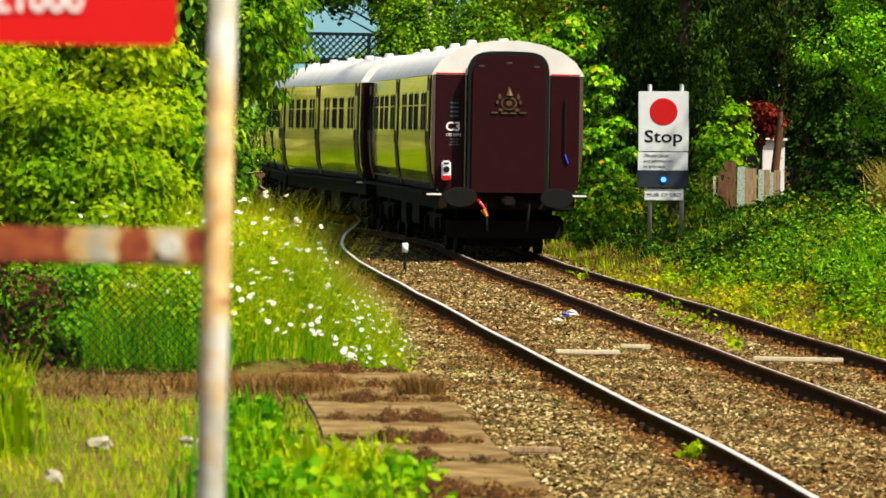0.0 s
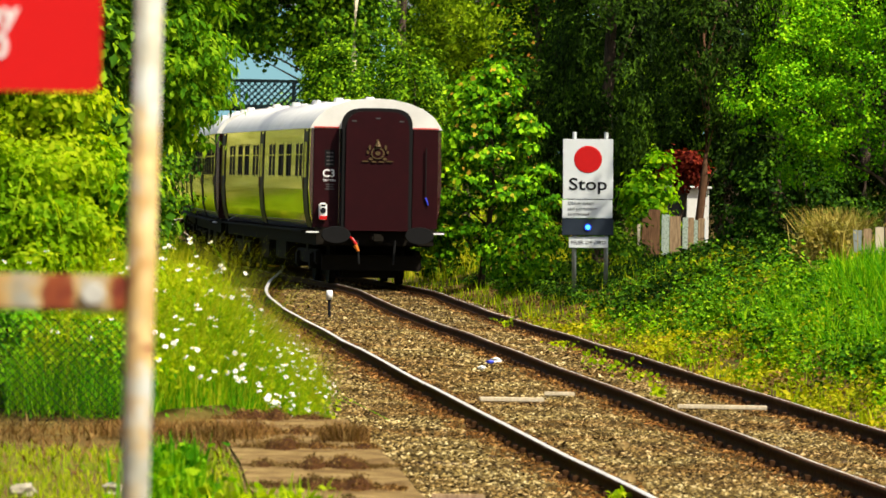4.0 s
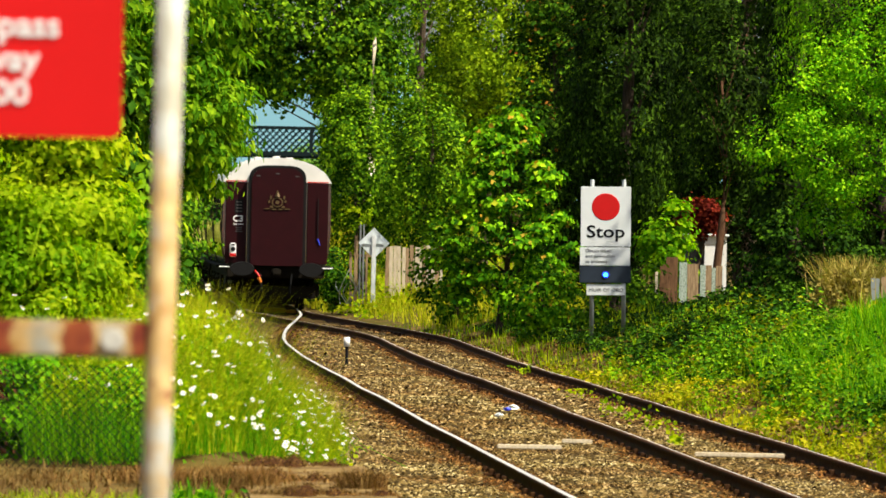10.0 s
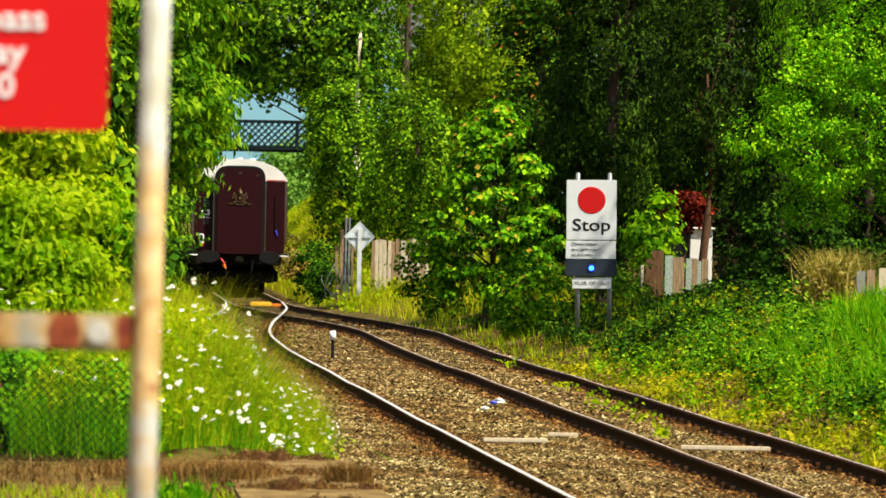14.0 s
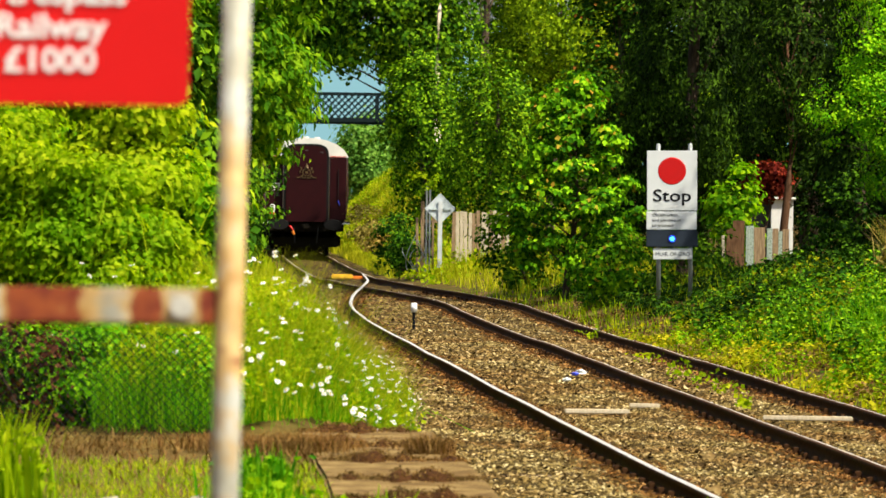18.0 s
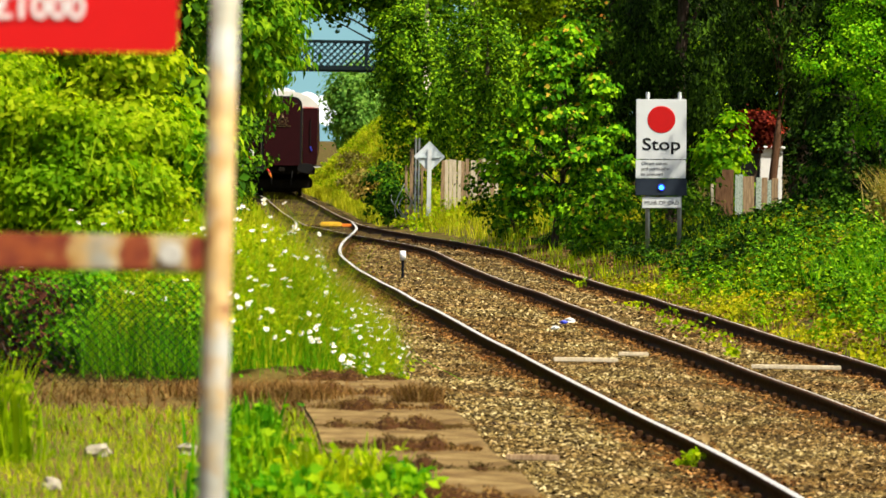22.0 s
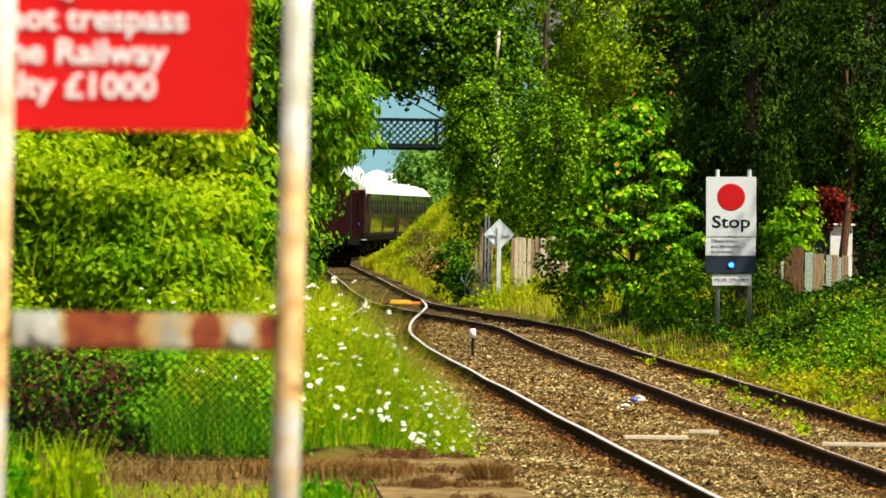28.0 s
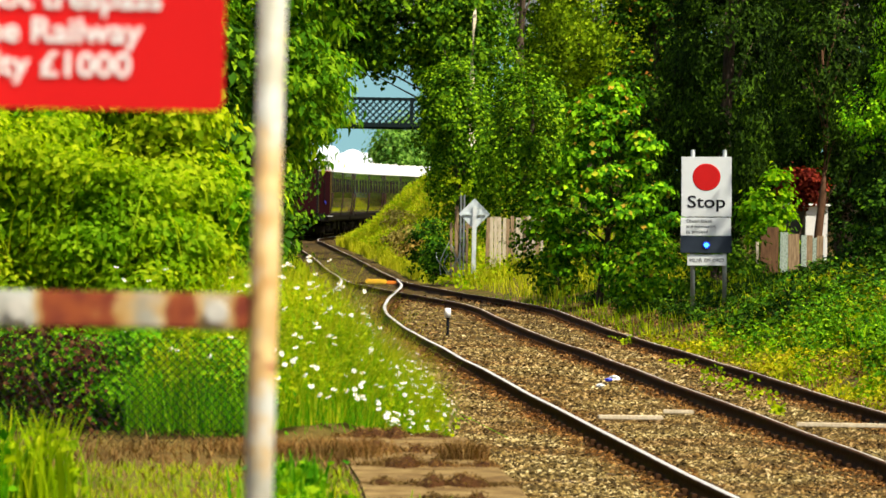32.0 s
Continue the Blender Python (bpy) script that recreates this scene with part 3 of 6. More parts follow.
def bed_z(x, y):
    """Top of the ballast, a little humped and sloping off to the sides."""
    x, y = np.asarray(x, float), np.asarray(y, float)
    r = x - (main_x(y) + GAUGE)
    return -0.13 - 0.16 * step(0.35, 1.1, r) + 0.022 * np.sin(x * 5.1 + y * 0.7) * np.sin(y * 1.9 + x)


RAIL = [(-0.068, -0.158), (0.068, -0.158), (0.068, -0.145), (0.012, -0.128), (0.010, -0.048), (0.034, -0.038), (0.035, -0.008), (0.028, 0.0), (0.008, 0.001), (-0.028, 0.0), (-0.035, -0.008), (-0.034, -0.038), (-0.010, -0.048), (-0.012, -0.128), (-0.068, -0.145)]


def rail(parent, line, side, y0, y1, bright=(6, 7)):
    ys = np.arange(y0, y1 + 0.01, 0.75)
    xs = line(ys) + side * GAUGE
    k = len(RAIL)
    sl = np.gradient(xs, ys)
    rng = np.random.default_rng(int(y0 + side * 7 + 50))
    wob = np.interp(ys, np.arange(-40, 440, 4.5), rng.normal(0, 0.006, 107))
    prof = np.array(RAIL)
    nx, ny = 1 / np.hypot(1, sl), -sl / np.hypot(1, sl)
    v = np.stack([xs[:, None] + nx[:, None] * prof[None, :, 0], ys[:, None] + ny[:, None] * prof[None, :, 0], wob[:, None] + np.repeat(prof[None, :, 1], len(ys), 0)], -1).reshape(-1, 3)
    idx = np.arange(len(ys) * k).reshape(len(ys), k)
    nxt = np.roll(idx, -1, 1)
    q = np.stack([idx[:-1], nxt[:-1], nxt[1:], idx[1:]], -1).reshape(-1, 4)
    me = array_mesh("rail", v, q, M["rail_side"])
    me.materials.append(M["rail_top"])
    cols = np.tile(np.arange(k), len(ys) - 1)
    me.polygons.foreach_set("material_index", np.isin(cols, bright).astype(np.int32))
    return child(new("rail", me), parent, "rusty steel rail with a polished running edge toned as a glint")


def build_track(name, line, y0, y1, label, near=(24, 128), bright=(6, 7), left_from=None):
    track = thing(name, None, label, "track", kind="structure")
    for s in (-1, 1):
        rail(track, line, s, y0 if s > 0 or left_from is None else left_from, y1, bright)
    sl = part("sleeper", box(-1.3, 1.3, -0.125, 0.125, -0.30, -0.158, 0.008), M["sleeper"], track)
    me = sl.data
    bm = box(-0.17, 0.17, -0.085, 0.085, -0.15, -0.128, 0.004)
    box(-0.125, -0.072, -0.055, 0.055, -0.15, -0.085, 0.006, bm)
    box(0.072, 0.125, -0.055, 0.055, -0.15, -0.085, 0.006, bm)
    ch = bpy.data.meshes.new("rail_chair")
    bm.to_mesh(ch)
    bm.free()
    ch.materials.append(M["rail_side"])
    rng = random.Random(4)
    y, first = near[0], True
    while y < near[1]:
        m = pose(float(line(y)), y, rng.uniform(-0.012, 0.006), 0, 0, math.degrees(math.atan(-(line(y + 0.5) - line(y - 0.5)))) + rng.uniform(-0.6, 0.6))
        ob = sl if first else child(new("sleeper", me), track)
        ob.matrix_basis, first = m, False
        for s in (-1, 1) if left_from is None or y > left_from else (1,):
            child(new("rail_chair", ch), track).matrix_basis = m @ pose(s * GAUGE, 0, 0)
        y += 0.72
    return track


build_ground()
bed = strip("ballast_bed", M["ballast"], left_limit, lambda y: main_x(y) + GAUGE + 1.1, -30, 400, bed_z, 0.5, 30)
tagged(new("ballast_bed", bed), "brown-grey stone ballast under the tracks", "ballast", kind="structure")
build_track("main_track", main_x, -30, 430, "curving single railway line on timber sleepers")
build_track("loop_track", loop_x, -30, 147, "loop line that joins the main line at points", bright=(6, 7, 8), left_from=104)


def scatter_stones():
    rng = np.random.default_rng(11)
    spans = [(24, 45, 480), (45, 65, 360), (65, 90, 190), (90, 130, 80)]
    P, S = [], []
    for y0, y1, dens in spans:
        n = int((y1 - y0) * 7.2 * dens)
        y = rng.uniform(y0, y1, n)
        lo, hi = np.maximum(left_limit(y), edge_x(y) + 0.05), main_x(y) + GAUGE + 0.9
        x = lo + (hi - lo) * rng.random(n)
        P.append(np.stack([x, y, bed_z(x, y)], 1))
        S.append(rng.uniform(0.012, 0.028, n) * (1 + (rng.random(n) > 0.97) * 0.6) * (1 + (y0 > 60) * 0.35))
    P, S = np.concatenate(P), np.concatenate(S)
    n = len(P)
    base = np.array([(1, 0, 0), (0, 1, 0), (-1, 0, 0), (0, -1, 0), (0, 0, 1)], float)
    tri = np.array([(0, 1, 4), (1, 2, 4), (2, 3, 4), (3, 0, 4)])
    a = rng.uniform(0, 6.28, n)
    v = base[None] * rng.uniform(0.55, 1.15, (n, 5, 1)) + rng.normal(0, 0.16, (n, 5, 3))
    v[:, :, 2] = v[:, :, 2] * 0.45 - 0.1
    t = rng.normal(0, 0.35, n)
    v[:, :, 2] += v[:, :, 0] * t[:, None]
    c, s = np.cos(a)[:, None], np.sin(a)[:, None]
    x, y = v[:, :, 0] * c - v[:, :, 1] * s, v[:, :, 0] * s + v[:, :, 1] * c
    v = np.stack([x, y, v[:, :, 2]], -1) * S[:, None, None] + P[:, None, :]
    rails = np.stack([main_x(P[:, 1]) - GAUGE, main_x(P[:, 1]) + GAUGE, loop_x(np.minimum(P[:, 1], 147)) + GAUGE], 1)
    near = (np.abs(rails - P[:, :1]) + rng.normal(0, 0.08, (n, 1))).min(1) < 0.32
    for name, mat, keep, label in (("ballast_stones", M["stone"], ~near, "loose angular brown and pale ballast stones"), ("rusty_ballast", M["rustgravel"], near, "rust-stained ballast stones beside the rails")):
        k = int(keep.sum())
        q = (tri[None] + 5 * np.arange(k)[:, None, None]).reshape(-1, 3)
        tagged(new(name, array_mesh(name, v[keep].reshape(-1, 3), q, mat)), label, "ballast", kind="stuff")


scatter_stones()


# ---- platform end ----
SLAB_FROM, SLAB_PITCH = -9.9, 2.1


def build_platform():
    plat = thing("platform", None, "low worn platform end with mossy paving slabs", "platform", kind="structure")
    ys = np.arange(-30.7, PLATFORM_END + 0.01, 1.0)
    v, q = [], []
    for k, y in enumerate(ys):
        e = float(edge_x(y)) - 0.04
        v += [(e, y, -0.4), (e, y, PLATFORM_TOP - 0.05), (e - 5.5, y, PLATFORM_TOP - 0.03), (e - 9, y, -0.4)]
        if k:
            b = 4 * k
            q += [(b - 4 + j, b + j, b + j + 1, b - 3 + j) for j in range(3)]
    q += [(3, 2, 1, 0), (4 * len(ys) - 4, 4 * len(ys) - 3, 4 * len(ys) - 2, 4 * len(ys) - 1)]
    child(new("platform_body", mesh_of("platform_body", v, q, M["turf"])), plat)
    rng = random.Random(8)
    bm = box(-0.95, 0, -1.03, 1.03, -0.09, 0, 0.02)
    first = part("paving_slab", bm, M["slab"], plat)
    y = SLAB_FROM + SLAB_PITCH / 2
    while y < PLATFORM_END - 0.6:
        m = pose(float(edge_x(y)), y, PLATFORM_TOP + rng.uniform(-0.02, 0.012), rng.uniform(-0.8, 0.8), rng.uniform(-0.8, 0.8), 3.2 + rng.uniform(-0.7, 0.7))
        if first.matrix_basis == Matrix():
            first.matrix_basis = m
        else:
            child(new("paving_slab", first.data), plat).matrix_basis = m
        y += SLAB_PITCH


build_platform()


# ---- plants ----
def leaf_mesh(name, P, size, mat, rng, long=1.7, droop=0.0, up=0.35, out=None, narrow=1.0):
    """Folded four-cornered leaves at the points P, sized about `size` metres."""
    n = len(P)
    s = size * rng.uniform(0.6, 1.35, n)
    nrm = rng.normal(0, 1, (n, 3))
    nrm[:, 2] = np.abs(nrm[:, 2]) + up
    if out is not None:
        nrm = nrm * 0.55 + out * 1.15
    nrm /= np.linalg.norm(nrm, axis=1, keepdims=True)
    d = rng.normal(0, 1, (n, 3))
    d[:, 2] -= droop
    d -= nrm * (d * nrm).sum(1, keepdims=True)
    d /= np.linalg.norm(d, axis=1, keepdims=True) + 1e-9
    side = np.cross(nrm, d)
    L, W = (s * long / 1.7)[:, None], (s * 0.5 * narrow)[:, None]
    f = nrm * (s * 0.14)[:, None]
    v = np.stack([P, P + d * L * 0.45 + side * W + f, P + d * L, P + d * L * 0.45 - side * W + f], 1).reshape(-1, 3)
    b = 4 * np.arange(n)[:, None]
    q = np.concatenate([b + [[0, 1, 2]], b + [[0, 2, 3]]], 1).reshape(-1, 3)
    return array_mesh(name, v, q, mat)


def clumps(rng, centre, radii, n, per, spread, shell=0.55, hang=0.0, floor=-0.3, flat=0.6):
    """Leaf points in n clumps that fill an uneven egg shape; also the clump centres."""
    centre, radii = np.array(centre, float), np.array(radii, float)
    d = rng.normal(0, 1, (n, 3))
    d /= np.linalg.norm(d, axis=1, keepdims=True)
    ph = rng.uniform(0, 6.28, 6)
    lump = 1 + 0.16 * np.sin(3 * d[:, 0] + ph[0]) * np.sin(4 * d[:, 2] + ph[1]) + 0.12 * np.sin(7 * d[:, 1] + ph[2]) * np.sin(6 * d[:, 2] + ph[3]) + rng.normal(0, 0.09, n)
    rad = (shell + (1 - shell) * rng.random(n)) * lump
    C = centre + d * radii * rad[:, None]
    C = C[C[:, 2] > floor]
    n = len(C)
    off = rng.normal(0, 1, (n, per, 3)) * spread
    off[:, :, 2] *= flat
    if hang:
        k = rng.random((n, per))
        off[:, :, :2] *= (0.35 + 0.4 * (1 - k))[:, :, None]
        off[:, :, 2] = -k * hang * rng.uniform(0.4, 1.3, (n, 1))
    P = (C[:, None, :] + off).reshape(-1, 3)
    body = (C - centre) / radii
    body /= np.linalg.norm(body, axis=1, keepdims=True) + 1e-6
    own = off / (np.linalg.norm(off, axis=2, keepdims=True) + 1e-6)
    out = (own * (0.25 if hang else 0.75) + body[:, None, :] * (1.0 if hang else 0.6)).reshape(-1, 3)
    keep = P[:, 2] > floor
    return P[keep], C, out[keep]


def tube(points, radii, seg=7, bm=None):
    bm = bm or bmesh.new()
    rings = []
    for k, p in enumerate(points):
        a = Vector(points[min(k + 1, len(points) - 1)]) - Vector(points[max(k - 1, 0)])
        rot = a.to_track_quat("Z", "Y")
        rings.append([bm.verts.new(Vector(p) + rot @ Vector((math.cos(6.2832 * j / seg) * radii[k], math.sin(6.2832 * j / seg) * radii[k], 0))) for j in range(seg)])
    for r0, r1 in zip(rings, rings[1:]):
        for j in range(seg):
            bm.faces.new((r0[j], r0[(j + 1) % seg], r1[(j + 1) % seg], r1[j]))
    bm.faces.new(rings[-1])
    return bm


def tree(name, label, category, mat, base, eggs, leaf, seed, trunk=0.14, hang=0.0, long=1.7, droop=0.3, shell=0.66, group="", floor=None, limbs=14, up=0.35, bark="bark", narrow=0.85, fine=1.0, flat=0.6):
    """A trunk with limbs and a crown. eggs: rows of (centre, radii, clumps, leaves a clump, clump size), from the base."""
    rng = np.random.default_rng(seed)
    ob = thing(name, pose(*base), label, category, group)
    pts, cen, outs = [], [], []
    for c, r, n, per, sp in eggs:
        p, cc, o = clumps(rng, c, r, int(n * 0.64), int(per * 1.75 * fine), sp * 0.83, shell, hang, -0.2 if floor is None else floor, flat)
        pts.append(p), cen.append(cc), outs.append(o)
    P, C = np.concatenate(pts), np.concatenate(cen)
    top = float(C[:, 2].max())
    bm = bmesh.new()
    mid = np.array(eggs[0][0])
    axis = [Vector((mid[0] * u * 0.6 + 0.12 * math.sin(5 * u + seed), mid[1] * u * 0.6, -0.3 + u * (top * 0.8 + 0.3))) for u in (0, 0.2, 0.4, 0.6, 0.8, 1.0)]
    tube(axis, [trunk * q for q in (1.25, 1, 0.85, 0.65, 0.42, 0.12)], 9, bm)
    stem = part("trunk", bm, M[bark], ob, "brown bark", True)
    for c in C[rng.choice(len(C), min(limbs, len(C)), replace=False)]:
        u = min(0.95, max(0.12, (c[2] * 0.75) / (top * 0.8 + 0.01)))
        k = min(4, int(u * 5))
        a = axis[k].lerp(axis[k + 1], u * 5 - k)
        c, bm = Vector(c), bmesh.new()
        tube([a, a.lerp(c, 0.5) + Vector((0, 0, 0.12)), c], [trunk * 0.42 * (1.05 - u), trunk * 0.25 * (1.05 - u), trunk * 0.06], 5, bm)
        part("limb", bm, M[bark], stem, "", True)
    child(new("crown", leaf_mesh("crown", P, leaf, mat, rng, long=long, droop=droop, up=up, out=np.concatenate(outs), narrow=narrow)), ob, "leafy crown")
    return ob


def blades(name, XY, z, height, width, mat, rng, bend=0.35):
    """Bent grass blades at plan points."""
    n = len(XY)
    h = height * rng.uniform(0.45, 1.2, n)
    a = rng.uniform(0, 6.28, n)
    d = np.stack([np.cos(a), np.sin(a), np.zeros(n)], 1)
    s = np.stack([-d[:, 1], d[:, 0], np.zeros(n)], 1) * (width * rng.uniform(0.6, 1.3, n))[:, None]
    b = np.stack([XY[:, 0], XY[:, 1], z], 1)
    lean = (bend * rng.uniform(0.1, 1.0, n) * h)[:, None]
    up = np.array([0, 0, 1.0])
    m1 = b + d * lean * 0.3 + up * (h * 0.55)[:, None]
    tip = b + d * lean + up * h[:, None]
    v = np.stack([b - s, b + s, m1 + s * 0.8, m1 - s * 0.8, tip + s * 0.12, tip - s * 0.12], 1).reshape(-1, 3)
    i = 6 * np.arange(n)[:, None]
    q = np.concatenate([i + [[0, 1, 2, 3]], i + [[3, 2, 4, 5]]], 1).reshape(-1, 4)
    return array_mesh(name, v, q, mat)


def tree_row(rows):
    for name, label, cat, mat, base, eggs, leaf, seed, kw in rows:
        tree(name, label, cat, M[mat], base, eggs, leaf, seed, **kw)


def hedge_row():
    """Overgrown hedge: each shrub a loose heap of uneven boughs that falls off towards the line."""
    rg = random.Random(31)
    for k, (x, y, w, h, mat, leaf, label) in enumerate((
            (-1.95, 41.6, 0.42, 1.2, "hedge", 0.05, "low yellow-green hedge shrub beside the verge"),
            (-2.35, 41.4, 0.52, 1.75, "hedge", 0.05, "yellow-green hedge shrub behind the platform end"),
            (-2.85, 41.2, 0.6, 2.2, "hedge", 0.05, "yellow-green hedge shrub behind the platform end"),
            (-3.45, 41.5, 0.6, 2.5, "hedge", 0.05, "tall yellow-green hedge shrub behind the platform end"),
            (-4.1, 41.3, 0.7, 2.6, "hedge", 0.05, "tall yellow-green hedge shrub behind the platform end"),
            (-4.9, 41.6, 0.8, 2.6, "hedge", 0.05, "tall yellow-green hedge shrub behind the platform end"),
            (-2.5, 47.5, 0.55, 2.1, "lime", 0.07, "green hedge shrub half hidden by the lower hedge"),
            (-3.0, 47.0, 0.7, 2.9, "hedge", 0.065, "yellow-green shrub half hidden by the lower hedge"),
            (-4.0, 48.0, 0.8, 3.2, "lime", 0.07, "green hedge shrub half hidden by the lower hedge"),
            (-2.95, 54.0, 0.8, 3.6, "elm", 0.10, "tall green hedge tree behind the hedge"),
            (-4.4, 55.0, 1.0, 4.2, "nettle", 0.10, "tall green hedge tree behind the hedge"),
            (-2.0, 38.9, 0.4, 0.85, "spray", 0.045, "low green shrub at the foot of the hedge"),
            (-2.65, 38.9, 0.45, 0.95, "spray", 0.045, "low green shrub at the foot of the hedge"),
            (-3.4, 38.9, 0.5, 0.95, "nettle", 0.045, "low green shrub at the foot of the hedge"),
            (-4.2, 38.9, 0.5, 0.95, "spray", 0.045, "low green shrub at the foot of the hedge"))):
        eggs = []
        for j in range(16 if h > 1 else 8):
            z = h * (0.12 + 0.83 * (j + 0.5) / (16 if h > 1 else 8))
            r = w * rg.uniform(0.42, 0.72) * (1.1 - 0.45 * z / h)
            eggs.append(((rg.uniform(-0.75, 0.75) * w * (1.15 - 0.6 * z / h), rg.uniform(-0.6, 0.4) * w, z), (r, r * 0.8, r * rg.uniform(0.5, 0.8)), int(50 * (r / 0.35) ** 1.3), 30, 0.12 + 0.1 * r))
        tree("hedge_shrub", label, "shrub", M[mat], (x, y, 0.35), eggs, leaf, 200 + k, trunk=0.03, group="hedge", shell=0.5, long=2.3, narrow=0.75, fine=1.0, limbs=18, flat=0.5)


hedge_row()
rs = random.Random(77)
SYCAMORE = [((0, 0, 1.6), (1.1, 1.0, 1.5), 60, 34, 0.17)]
for tier in range(46):
    h = 0.5 + 4.1 * (tier + rs.random()) / 46
    reach = 1.45 * min(1.0, 0.45 + h * 0.35) * max(0.16, 1 - (h / 5.0) ** 2.2)
    a = 2.4 * tier + rs.uniform(-0.5, 0.5)
    SYCAMORE.append(((math.cos(a) * reach, -abs(math.sin(a)) * 0.7 * reach, h), (0.34, 0.3, 0.14), 9, 30, 0.15))
